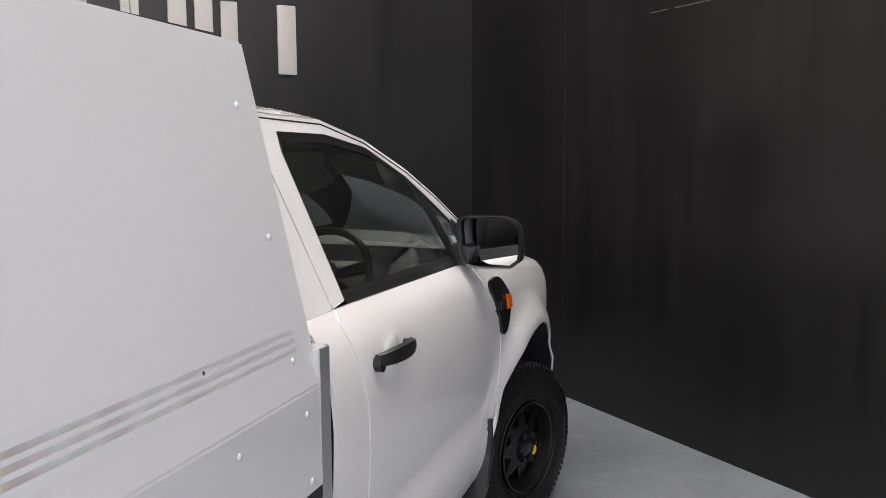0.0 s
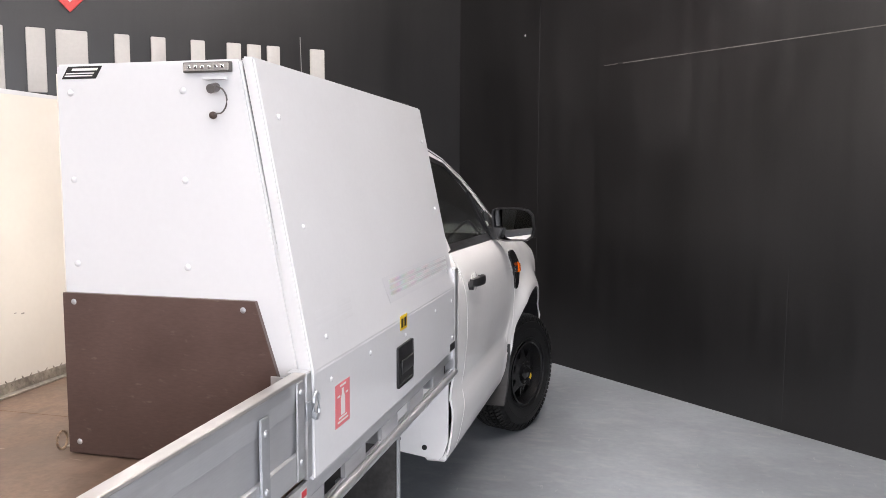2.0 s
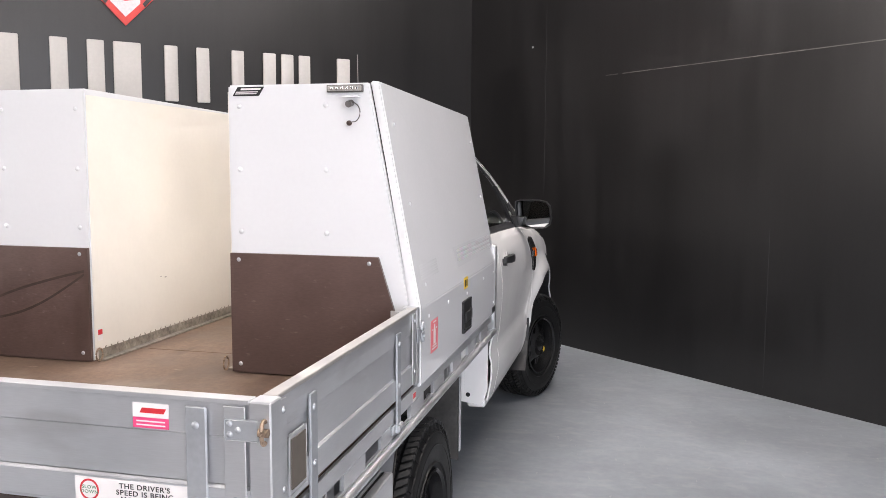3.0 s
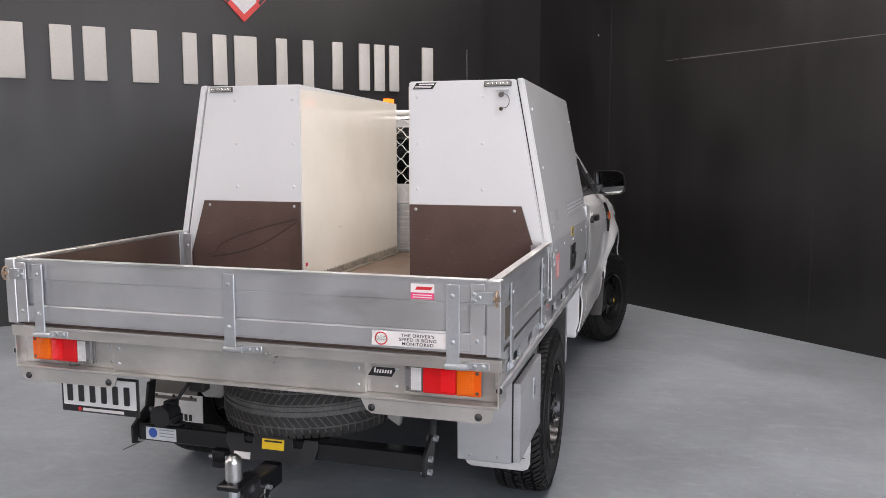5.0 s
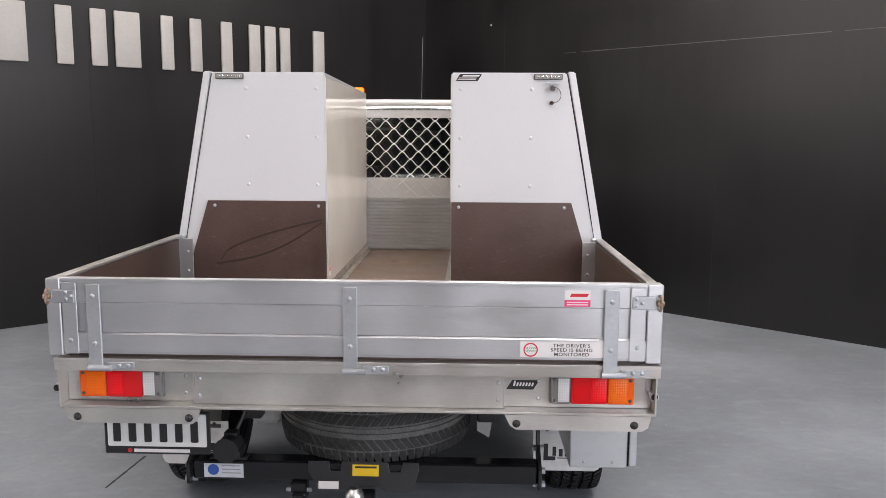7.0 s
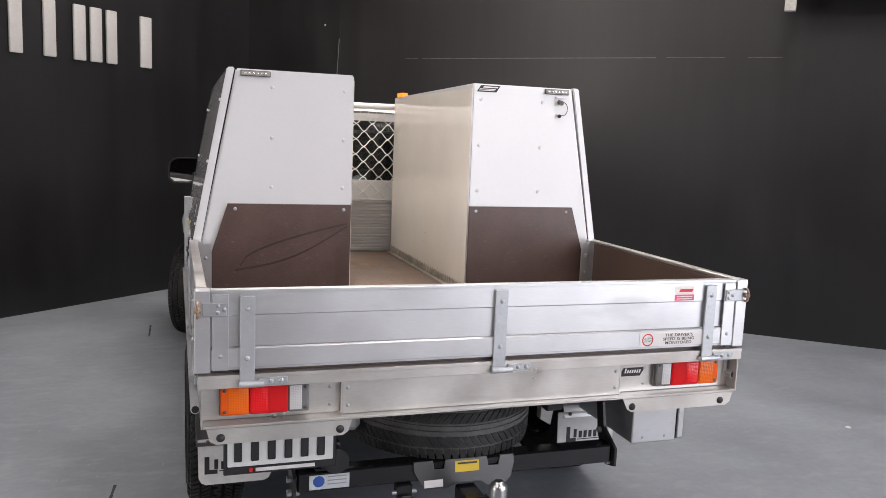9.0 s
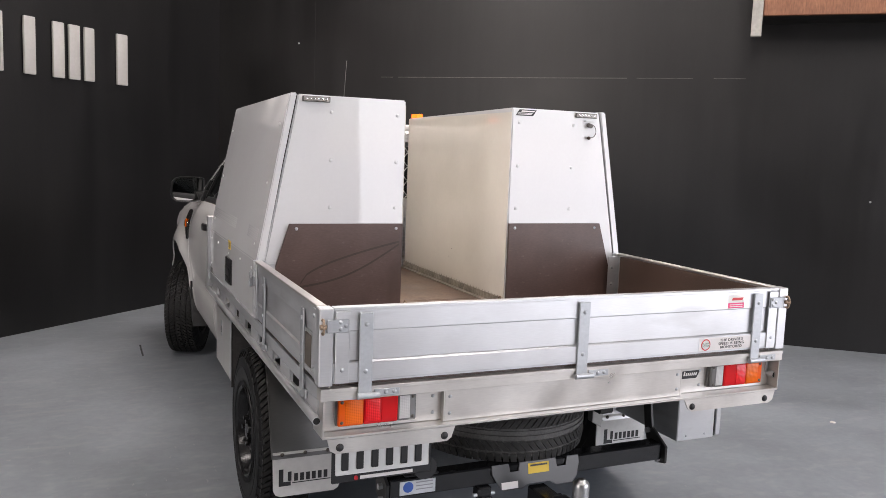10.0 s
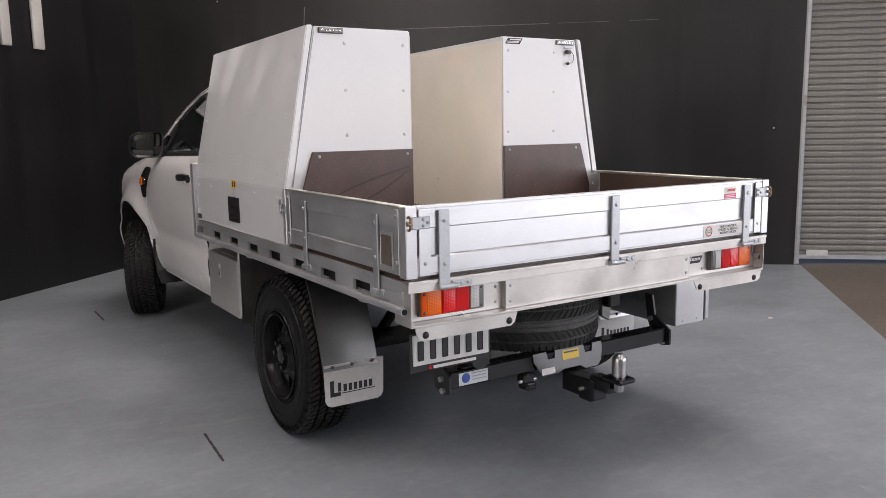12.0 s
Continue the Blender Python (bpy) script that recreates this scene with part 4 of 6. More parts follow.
def rim_mesh():
    """Steel rim, outer face towards +x: barrel, dished disc with eight triangular holes."""
    bm = bmesh.new()
    lathe(bm, [(0.236, 0.118), (0.240, 0.124), (0.232, 0.128), (0.222, 0.120), (0.218, 0.10), (0.205, 0.07), (0.200, -0.05), (0.215, -0.10), (0.236, -0.118)], 64)
    # disc
    n = 8
    rings = [(0.207, 0.066), (0.182, 0.078), (0.118, 0.086), (0.102, 0.098), (0.086, 0.104), (0.060, 0.088), (0.052, 0.088), (0.048, 0.112), (0.02, 0.117), (0.001, 0.117)]
    m = 64
    grid = [[bm.verts.new((o, r * math.cos(2 * math.pi * k / m), r * math.sin(2 * math.pi * k / m))) for k in range(m)] for r, o in rings]
    for i in range(len(rings) - 1):
        for k in range(m):
            if i == 1 and (k % 8) in (1, 2, 3, 4, 5, 6):
                continue
            bm.faces.new((grid[i][k], grid[i][(k + 1) % m], grid[i + 1][(k + 1) % m], grid[i + 1][k]))
    # cheeks that narrow each hole towards the hub into a triangle
    for j in range(n):
        def at(k, r, o):
            t = 2 * math.pi * k / m
            return bm.verts.new((o, r * math.cos(t), r * math.sin(t)))
        k0, k1 = j * 8 + 1, j * 8 + 7
        mid = j * 8 + 4
        a0, a1, am = at(k0, 0.182, 0.078), at(k0, 0.118, 0.086), at(mid - 0.6, 0.118, 0.086)
        bm.faces.new((a0, a1, am))
        b0, b1, bm2 = at(k1, 0.182, 0.078), at(k1, 0.118, 0.086), at(mid + 0.6, 0.118, 0.086)
        bm.faces.new((b0, bm2, b1))
    for v in bm.verts:
        v.co.y *= 0.905
        v.co.z *= 0.905
    return bm


TYRE_ME = None


def wheel(name, x, y, z, out, steer=0.0, label="black steel wheel with an all-terrain tyre"):
    global TYRE_ME
    hub = new(name)
    hub.parent = truck
    hub["label"] = label
    hub.matrix_local = Matrix.Translation((x, y, z)) @ Matrix.Rotation(radians(steer), 4, "Z") @ Matrix.Rotation(0 if out > 0 else math.pi, 4, "Z")
    if TYRE_ME is None:
        t = part("tyre", tyre_mesh(), M_RUBBER, hub, smooth=True)
        t.data.materials.append(M_TREAD)
        r = part("rim", rim_mesh(), mat("black_rim_paint", (0.008, 0.008, 0.0085), 0.22, bump=0.03, scale=60, var=0.1, spec=0.4), hub, smooth=True)
        nut = rod(bmesh.new(), (0.095, 0, 0), (0.122, 0, 0), 0.011, 6)
        nuts = part("wheel_nut", nut, mat("black_nut", (0.03, 0.03, 0.03), 0.25, 0.6), hub)
        bm = lathe(bmesh.new(), [(0.01, -0.02), (0.15, -0.02), (0.15, -0.05), (0.01, -0.05)], 32)
        drum = part("brake_drum", bm, M_CHASSIS, hub)
        TYRE_ME = (t.data, r.data, nuts.data, drum.data)
    else:
        for nm, me in zip(("tyre", "rim", "wheel_nut", "brake_drum"), TYRE_ME):
            o = new(nm, me)
            o.parent = hub
            if nm == "wheel_nut":
                nuts = o
    for k in range(6):
        o = nuts if k == 0 else new("wheel_nut", TYRE_ME[2])
        o.parent = hub
        o.location = (0, 0.063 * math.cos(math.pi * k / 3), 0.063 * math.sin(math.pi * k / 3))
    return hub


YR, YF, XW = 1.285, 4.75, 0.885
wheel("rear_wheel", XW, YR, TR - 0.002, 1)
wheel("rear_wheel", -XW, YR, TR - 0.002, -1)
fw = wheel("front_wheel", 0.902, YF, TR + ground_z(YF) - 0.002, 1, -20)
part("wheel_sticker", dome(bmesh.new(), (0.0985, 0.084, -0.045), (1, 0, 0), 0.024, 0.0015), mat("yellow_sticker", (0.75, 0.5, 0.02)), fw, "yellow round sticker")
wheel("front_wheel", -0.878, YF, TR + ground_z(YF) - 0.002, -1, -20)

# ---- the cab ----
before_cab = set(scene.objects)
def smooth_at(pts, t):
    """Piecewise curve through (t, value) points, eased."""
    if t <= pts[0][0]:
        return pts[0][1]
    for (a, va), (b, vb) in zip(pts, pts[1:]):
        if t <= b:
            u = (t - a) / (b - a)
            return va + (vb - va) * u
    return pts[-1][1]


SKIN = [(0.30, 0.87), (0.40, 0.905), (0.48, 0.930), (0.58, 0.946), (0.655, 0.950), (0.72, 0.934), (0.80, 0.948), (0.95, 0.964), (1.08, 0.968), (1.18, 0.961), (1.26, 0.940), (1.31, 0.908), (1.345, 0.872)]
BELT = [(2.8, 1.335), (3.1, 1.335), (4.15, 1.31), (4.6, 1.285), (5.0, 1.225), (5.3, 1.15), (5.55, 1.03), (5.72, 0.9), (5.8, 0.8)]
YA, ZA, RA = 4.80, 0.375, 0.545


def arch_gap(y, z):
    return math.hypot(y - YA, z - ZA) - RA


def skin(y, z):
    top = smooth_at(BELT, y)
    x = smooth_at(SKIN, z + (1.335 - top) * max(0, min(1, (z - 0.75) / 0.5)))
    if y > 4.2:
        f = min(1, (y - 4.2) / 0.35)
        d = max(0.0, arch_gap(y, z))
        x += f * 0.060 * math.exp(-(d / 0.11) ** 2)
    if y > 5.2:
        x -= 0.30 * ((y - 5.2) / 0.58) ** 2.0
    return x


def body_low(y):
    base = smooth_at([(2.8, 0.47), (2.95, 0.43), (4.2, 0.435), (4.4, 0.45), (5.4, 0.42), (5.8, 0.4)], y)
    d = RA * RA - (y - YA) ** 2
    return max(base, ZA + math.sqrt(d)) if d > 0 else base


def side_panel(sx, ya, yb, cols, rows, fold=0.009):
    """A skin panel between two cut lines ya(z) and yb(z), its edges folded inwards."""
    bm = bmesh.new()
    grid = []
    for i in range(cols + 1):
        col = []
        for j in range(rows + 1):
            v = j / rows
            v = v * v * (3 - 2 * v) * 0.4 + v * 0.6
            zg = 0.43 + 0.9 * v
            u = i / cols
            y = ya(zg) + (yb(zg) - ya(zg)) * u
            zl, zt = body_low(y), smooth_at(BELT, y)
            z = zl + (zt - zl) * v
            col.append(bm.verts.new((sx * skin(y, z), y, z)))
        grid.append(col)
    for i in range(cols):
        for j in range(rows):
            bm.faces.new((grid[i][j], grid[i + 1][j], grid[i + 1][j + 1], grid[i][j + 1]))
    loop = [grid[i][0] for i in range(cols + 1)] + [grid[cols][j] for j in range(1, rows + 1)] + [grid[i][rows] for i in range(cols - 1, -1, -1)] + [grid[0][j] for j in range(rows - 1, 0, -1)]
    inner = [bm.verts.new((v.co.x - sx * fold, v.co.y, v.co.z)) for v in loop]
    n = len(loop)
    for k in range(n):
        bm.faces.new((loop[k], loop[(k + 1) % n], inner[(k + 1) % n], inner[k]))
    return bm


G2 = 0.0045
door_rear = lambda z: smooth_at([(0.43, 3.02), (0.6, 3.065), (0.8, 3.06), (1.0, 3.045), (1.1, 3.03), (1.2, 3.005), (1.28, 2.99), (1.31, 2.995), (1.335, 3.03)], z)
door_front = lambda z: smooth_at([(0.43, 4.28), (0.55, 4.34), (0.75, 4.365), (0.95, 4.36), (1.1, 4.29), (1.25, 4.21), (1.335, 4.19)], z)
TUM = lambda z: 0.872 - (z - 1.335) * 0.42
WIN = [(3.115, 1.345), (3.105, 1.55), (3.094, 1.735), (3.11, 1.79), (3.4, 1.787), (3.68, 1.748), (3.94, 1.648), (4.11, 1.54), (4.25, 1.425), (4.33, 1.322)]
OUT = [(3.035, 1.336), (3.015, 1.55), (2.995, 1.72), (2.985, 1.838), (3.4, 1.830), (3.68, 1.775), (3.965, 1.672), (4.145, 1.570), (4.31, 1.440), (4.43, 1.318)]


def glass_mat(name, col, rough=0.0):
    m = bpy.data.materials.new(name)
    m.use_nodes = True
    b = m.node_tree.nodes["Principled BSDF"]
    b.inputs["Base Color"].default_value = (*col, 1)
    b.inputs["Transmission Weight"].default_value = 1
    b.inputs["Roughness"].default_value = rough
    b.inputs["IOR"].default_value = 1.5
    return m


M_GLASS = glass_mat("tinted_glass", (0.43, 0.46, 0.45))
M_DARKGLASS = glass_mat("windscreen_glass", (0.6, 0.66, 0.64))
M_TRIM = mat("dark_cabin_trim", (0.03, 0.03, 0.032), 0.6, bump=0.2, scale=120, var=0.15)
M_SEAT = mat("grey_seat_cloth", (0.06, 0.06, 0.065), 0.85, bump=0.4, scale=200, var=0.25)


def slab(bm, outline, sx, depth, lift=0.0):
    """A pane that follows the leaning cab side."""
    a = [bm.verts.new((sx * (TUM(z) + lift), y, z)) for y, z in outline]
    b = [bm.verts.new((sx * (TUM(z) + lift - depth), y, z)) for y, z in outline]
    bm.faces.new(a), bm.faces.new(b)
    n = len(a)
    for i in range(n):
        bm.faces.new((a[i], a[(i + 1) % n], b[(i + 1) % n], b[i]))
    return bm


for sx in (-1, 1):
    part("cab_corner_panel", side_panel(sx, lambda z: 2.84, lambda z: door_rear(z) - G2, 6, 22), M_WHITE, truck, smooth=True)
    door = part("cab_door", side_panel(sx, lambda z: door_rear(z) + G2, lambda z: door_front(z) - G2, 22, 26), M_WHITE, truck, "white closed cab door", True)
    part("front_fender", side_panel(sx, lambda z: door_front(z) + G2, lambda z: 5.78, 44, 22), M_WHITE, truck, "white front fender", True)
    # dark structure behind the shut lines
    for y0, y1 in ((2.95, 3.2), (4.2, 4.5)):
        part("door_jamb", boxm(*sorted((sx * 0.80, sx * 0.86)), y0, y1, 0.5, 1.3), M_GAP, truck)
    # door frame round the window
    bm = bmesh.new()
    wi = [bm.verts.new((sx * TUM(z), y, z)) for y, z in WIN]
    ou = [bm.verts.new((sx * TUM(z), y, z)) for y, z in OUT]
    wi2 = [bm.verts.new((sx * (TUM(z) - 0.02), y, z)) for y, z in WIN]
    ou2 = [bm.verts.new((sx * (TUM(z) - 0.02), y, z)) for y, z in OUT]
    for i in range(len(WIN) - 1):
        bm.faces.new((ou[i], ou[i + 1], wi[i + 1], wi[i]))
        bm.faces.new((wi[i], wi[i + 1], wi2[i + 1], wi2[i]))
        bm.faces.new((ou[i], ou[i + 1], ou2[i + 1], ou2[i]))
        bm.faces.new((ou2[i], ou2[i + 1], wi2[i + 1], wi2[i]))
    part("window_surround", bm, M_WHITE, door, smooth=True)
    # rubber round the opening
    cx, cz = 3.65, 1.55
    shrink = [(y + (cx - y) * 0.035, z + (cz - z) * 0.11) for y, z in WIN]
    bm = bmesh.new()
    a = [bm.verts.new((sx * (TUM(z) - 0.004), y, z)) for y, z in WIN]
    b = [bm.verts.new((sx * (TUM(z) - 0.008), y, z)) for y, z in shrink]
    n = len(WIN)
    for i in range(n):
        bm.faces.new((a[i], a[(i + 1) % n], b[(i + 1) % n], b[i]))
    part("window_rubber", bm, M_PLASTIC, door)
    part("side_glass", slab(bmesh.new(), WIN, sx, 0.004, -0.012), M_GLASS, door, "tinted side window glass")
    # belt moulding, quarter divider
    bm = bmesh.new()
    for i in range(24):
        y0, y1 = 3.12 + i * (1.2 / 24), 3.12 + (i + 1) * (1.2 / 24)
        z0, z1 = smooth_at(BELT, y0), smooth_at(BELT, y1)
        q = [(sx * (TUM(z0) + 0.004), y0, z0 - 0.012), (sx * (TUM(z1) + 0.004), y1, z1 - 0.012), (sx * (TUM(z1) - 0.006), y1, z1 + 0.022), (sx * (TUM(z0) - 0.006), y0, z0 + 0.022)]
        bm.faces.new([bm.verts.new(v) for v in q])
    part("belt_moulding", bm, M_PLASTIC, door, "black belt moulding")
    part("quarter_divider", slab(bmesh.new(), [(4.10, 1.315), (4.14, 1.313), (4.05, 1.575), (4.02, 1.59)], sx, 0.02, 0.003), M_PLASTIC, door)
    part("mirror_sail", slab(bmesh.new(), [(4.20, 1.31), (4.36, 1.305), (4.27, 1.43), (4.2, 1.475)], sx, 0.02, 0.005), M_PLASTIC, door)
    # handle in its dished recess
    xh = sx * (skin(3.232, 1.18) + 0.001)
    bm = bmesh.new()
    dome(bm, (xh - sx * 0.003, 3.232, 1.18), (sx, 0, 0), 0.055, 0.008)
    part("handle_recess", bm, M_WHITE, door, smooth=True)
    bm = bmesh.new()
    n = 14
    pts = [(xh + sx * (0.012 + 0.028 * math.sin(math.pi * k / n) ** 0.5), 3.085 + 0.262 * k / n, 1.198 - 0.01 * k / n) for k in range(n + 1)]
    ring = []
    for k, q in enumerate(pts):
        h = 0.010 + 0.017 * math.sin(math.pi * (k + 0.4) / (n + 0.8)) ** 0.4
        ring.append([bm.verts.new((q[0] + sx * dx, q[1], q[2] + dz * h)) for dx, dz in ((0.006, -0.7), (0.009, 0), (0.006, 0.8), (-0.006, 1), (-0.01, 0), (-0.006, -0.9))])
    for p0, p1 in zip(ring, ring[1:]):
        for k in range(6):
            bm.faces.new((p0[k], p0[(k + 1) % 6], p1[(k + 1) % 6], p1[k]))
    bm.faces.new(ring[0]), bm.faces.new(ring[-1])
    rod(bm, (xh - sx * 0.005, 3.105, 1.182), (xh + sx * 0.02, 3.105, 1.182), 0.02, 12)
    rod(bm, (xh - sx * 0.005, 3.33, 1.189), (xh + sx * 0.02, 3.33, 1.189), 0.016, 10)
    part("door_handle", bm, M_PLASTIC, door, "black door handle", True)
    # side vent with its lamp
    def on(y, z, o):
        return (sx * (skin(y, z) + o), y, z)
    ven = [(4.235, 1.222), (4.40, 1.228), (4.495, 1.11), (4.435, 0.985), (4.365, 0.975), (4.325, 1.08)]
    for k in range(2):      # round the corners off
        ven = [(p[0] + (q[0] - p[0]) * f, p[1] + (q[1] - p[1]) * f) for p, q in zip(ven, ven[1:] + ven[:1]) for f in (0.2, 0.8)]
    bm = bmesh.new()
    a = [bm.verts.new(on(y, z, 0.010)) for y, z in ven]
    b = [bm.verts.new(on(y, z, -0.01)) for y, z in ven]
    c = bm.verts.new(on(4.378, 1.11, 0.012))
    for i in range(len(ven)):
        j = (i + 1) % len(ven)
        bm.faces.new((a[i], a[j], c)), bm.faces.new((a[i], a[j], b[j], b[i]))
    vent = part("fender_vent", bm, mat("gloss_black", (0.012, 0.012, 0.013), 0.12, var=0.05), truck, "gloss black fender vent")
    bm = bmesh.new()
    q = [on(4.408, 1.145, 0.0125), on(4.473, 1.13, 0.013), on(4.478, 1.075, 0.013), on(4.423, 1.075, 0.0125)]
    q2 = [on(4.413, 1.14, 0.02), on(4.466, 1.125, 0.02), on(4.470, 1.08, 0.02), on(4.428, 1.08, 0.02)]
    va, vb = [bm.verts.new(p) for p in q], [bm.verts.new(p) for p in q2]
    bm.faces.new(vb), bm.faces.new(va)
    for i in range(4):
        bm.faces.new((va[i], va[(i + 1) % 4], vb[(i + 1) % 4], vb[i]))
    part("side_indicator", bm, M_AMBER, vent, "amber side indicator")
    bm = bmesh.new()
    bx(bm, *sorted((sx * (skin(4.368, 1.11) + 0.013), sx * (skin(4.368, 1.11) + 0.016))), 4.333, 4.398, 1.09, 1.125, 0.001)
    part("vent_badge", bm, M_CHROME, vent, "small chrome badge bar")
    # mirror
    mx0, mx1, mz0, mz1, my = 0.882, 1.128, 1.304, 1.496, 4.085
    bm = bmesh.new()
    shape = [(mx0 + 0.01, mz0 + 0.06), (mx0 + 0.03, mz0 + 0.01), (mx0 + 0.08, mz0), (mx1 - 0.04, mz0 + 0.005), (mx1 - 0.008, mz0 + 0.03), (mx1, mz0 + 0.07), (mx1 - 0.01, mz1 - 0.04), (mx1 - 0.035, mz1 - 0.012), (mx1 - 0.08, mz1), (mx0 + 0.03, mz1 - 0.002), (mx0 + 0.004, mz1 - 0.012), (mx0, mz1 - 0.04)]
    cxm, czm = (mx0 + mx1) / 2, (mz0 + mz1) / 2
    rings = []
    for sc, yy in ((0.93, my + 0.006), (1.0, my), (1.02, my + 0.02), (1.0, my + 0.06), (0.86, my + 0.10), (0.55, my + 0.125)):
        rings.append([bm.verts.new((sx * (cxm + (px - cxm) * sc), yy, czm + (pz - czm) * sc)) for px, pz in shape])
    for r0, r1 in zip(rings, rings[1:]):
        for k in range(12):
            bm.faces.new((r0[k], r0[(k + 1) % 12], r1[(k + 1) % 12], r1[k]))
    bm.faces.new(rings[-1])
    arm = [(0.84, 1.30), (0.92, 1.315), (0.94, 1.38), (0.85, 1.39)]
    prism(bm, [(sx * px, pz) for px, pz in arm], "y", my + 0.02, my + 0.08, 0.006)
    mir = part("wing_mirror", bm, M_PLASTIC, truck, "black wing mirror", True)
    bm = bmesh.new()
    tilt = 0.24
    f = [bm.verts.new((sx * (cxm + (px - cxm) * 0.92), my + 0.030 - tilt * (px - cxm) * 0.9, czm + (pz - czm) * 0.90)) for px, pz in shape]
    g = [bm.verts.new((sx * (cxm + (px - cxm) * 0.92), my + 0.034 - tilt * (px - cxm) * 0.9, czm + (pz - czm) * 0.90)) for px, pz in shape]
    bm.faces.new(f), bm.faces.new(g)
    for k in range(12):
        bm.faces.new((f[k], f[(k + 1) % 12], g[(k + 1) % 12], g[k]))
    mm = mat("mirror_silver", (0.62, 0.63, 0.63), 0.02, 1.0, var=0, bigvar=0)
    part("mirror_glass", bm, mm, mir, "mirror glass")
    # arch liner and mudflap behind the front wheel
    bm = bmesh.new()
    n = 28
    prev = None
    for k in range(n + 1):
        a = math.pi * (-0.04 + 1.08 * k / n)
        y, z = YA + (RA + 0.004) * math.cos(a), ZA + (RA + 0.004) * math.sin(a)
        cur = [bm.verts.new((sx * (skin(min(y, 5.5), max(z, 0.45)) - 0.012), y, z)), bm.verts.new((sx * 0.52, y, z))]
        if prev:
            bm.faces.new((prev[0], cur[0], cur[1], prev[1]))
        prev = cur
    part("arch_liner", bm, M_PLASTIC, truck, "black wheel arch liner")
    flap = [(4.27, 0.66), (4.28, 0.52), (4.22, 0.40), (4.12, 0.33), (4.10, 0.33), (4.19, 0.42), (4.24, 0.52), (4.25, 0.66)]
    part("front_mudflap", prism(bmesh.new(), [(y, z) for y, z in flap], "x", *sorted((sx * 0.70, sx * 0.965)), 0.002), M_PLASTIC, truck, "black plastic mudflap behind the front wheel")
    # sill underside and the folded rear corner below the tray
    part("sill", boxm(*sorted((sx * 0.80, sx * 0.90)), 2.9, 4.36, 0.40, 0.47, 0.01), M_WHITE, truck)
    pts = [(0.925, 0.52), (0.905, 0.455), (0.885, 0.435), (0.64, 0.47), (0.62, 0.56), (0.70, 0.80), (0.925, 0.80)]
    rp = part("cab_rear_lower_panel", prism(bmesh.new(), [(sx * a, z) for a, z in pts], "y", 2.822, 2.848, 0.004), M_WHITE, truck)
    for a, z in ((0.70, 0.52), (0.82, 0.49)):
        # black disc in place of a shaded hole
        part("drain_hole", rod(bmesh.new(), (sx * a, 2.8185, z), (sx * a, 2.8235, z), 0.012, 12), M_GAP, rp)
    # pillar behind the door
    bm = bmesh.new()
    lv = [1.335, 1.45, 1.6, 1.75, 1.838]
    for z0, z1 in zip(lv, lv[1:]):
        q = [(sx * TUM(z0), 2.86, z0), (sx * TUM(z0), 3.029 - (z0 - 1.335) * 0.1, z0), (sx * TUM(z1), 3.029 - (z1 - 1.335) * 0.1, z1), (sx * TUM(z1), 2.87, z1)]
        bm.faces.new([bm.verts.new(v) for v in q])
        q = [(sx * TUM(z0), 2.86, z0), (sx * (TUM(z0) - 0.1), 2.84, z0), (sx * (TUM(z1) - 0.1), 2.85, z1), (sx * TUM(z1), 2.87, z1)]
        bm.faces.new([bm.verts.new(v) for v in q])
    bmesh.ops.remove_doubles(bm, verts=bm.verts, dist=0.001)
    part("rear_pillar", bm, M_WHITE, truck, smooth=True)
    part("pillar_seal", slab(bmesh.new(), [(3.005, 1.34), (3.05, 1.34), (3.0, 1.83), (2.955, 1.83)], sx, 0.01, -0.012), M_GAP, truck)

# roof, windscreen, bonnet, nose and rear wall
RAIL = [(2.86, 1.838), (3.038, 1.838), (3.4, 1.830), (3.68, 1.775), (3.965, 1.672), (4.145, 1.570), (4.31, 1.440), (4.43, 1.318)]


for sx in (-1, 1):
    part("roof_seam", tube(bmesh.new(), [(sx * (TUM(z - 0.014) + 0.0005), y, z - 0.014) for y, z in RAIL[:-1]], 0.0024, 6), M_GAP, truck, "dark roof seam")


def rail_z(y):
    return smooth_at(RAIL, y)


def across(stations, n=16):
    """Loft between the two sides: stations are (y_side, z_side, x_side, rise, push) where push moves the middle forward."""
    bm = bmesh.new()
    prev = None
    for y, z, x, rise, push in stations:
        cur = []
        for k in range(n + 1):
            u = -1 + 2 * k / n
            f = 1 - abs(u) ** 2.6
            cur.append(bm.verts.new((x * u, y + push * f, z + rise * f)))
        if prev:
            for k in range(n):
                bm.faces.new((prev[k], prev[k + 1], cur[k + 1], cur[k]))
        prev = cur
    return bm


st = [(2.845, 1.815, TUM(1.815) + 0.002, 0.06, 0)]
for y in (2.87, 3.04, 3.2, 3.4, 3.55, 3.70):
    z = rail_z(y)
    st.append((y, z, TUM(z) + 0.002, 0.07 if y < 3.5 else 0.068, 0.02))
part("cab_roof", across(st), M_WHITE, truck, "white cab roof", True)
st = []
for y in (3.705, 3.85, 3.99, 4.165, 4.33, 4.45):
    z = rail_z(y)
    u = (y - 3.705) / 0.745
    st.append((y, z - 0.004, TUM(z) - 0.01, 0.068 - 0.10 * u, 0.03 + 0.27 * u))
part("windscreen", across(st), M_DARKGLASS, truck, "windscreen glass", True)
st = [(4.42, 1.315, 0.89, -0.03, 0.26)]
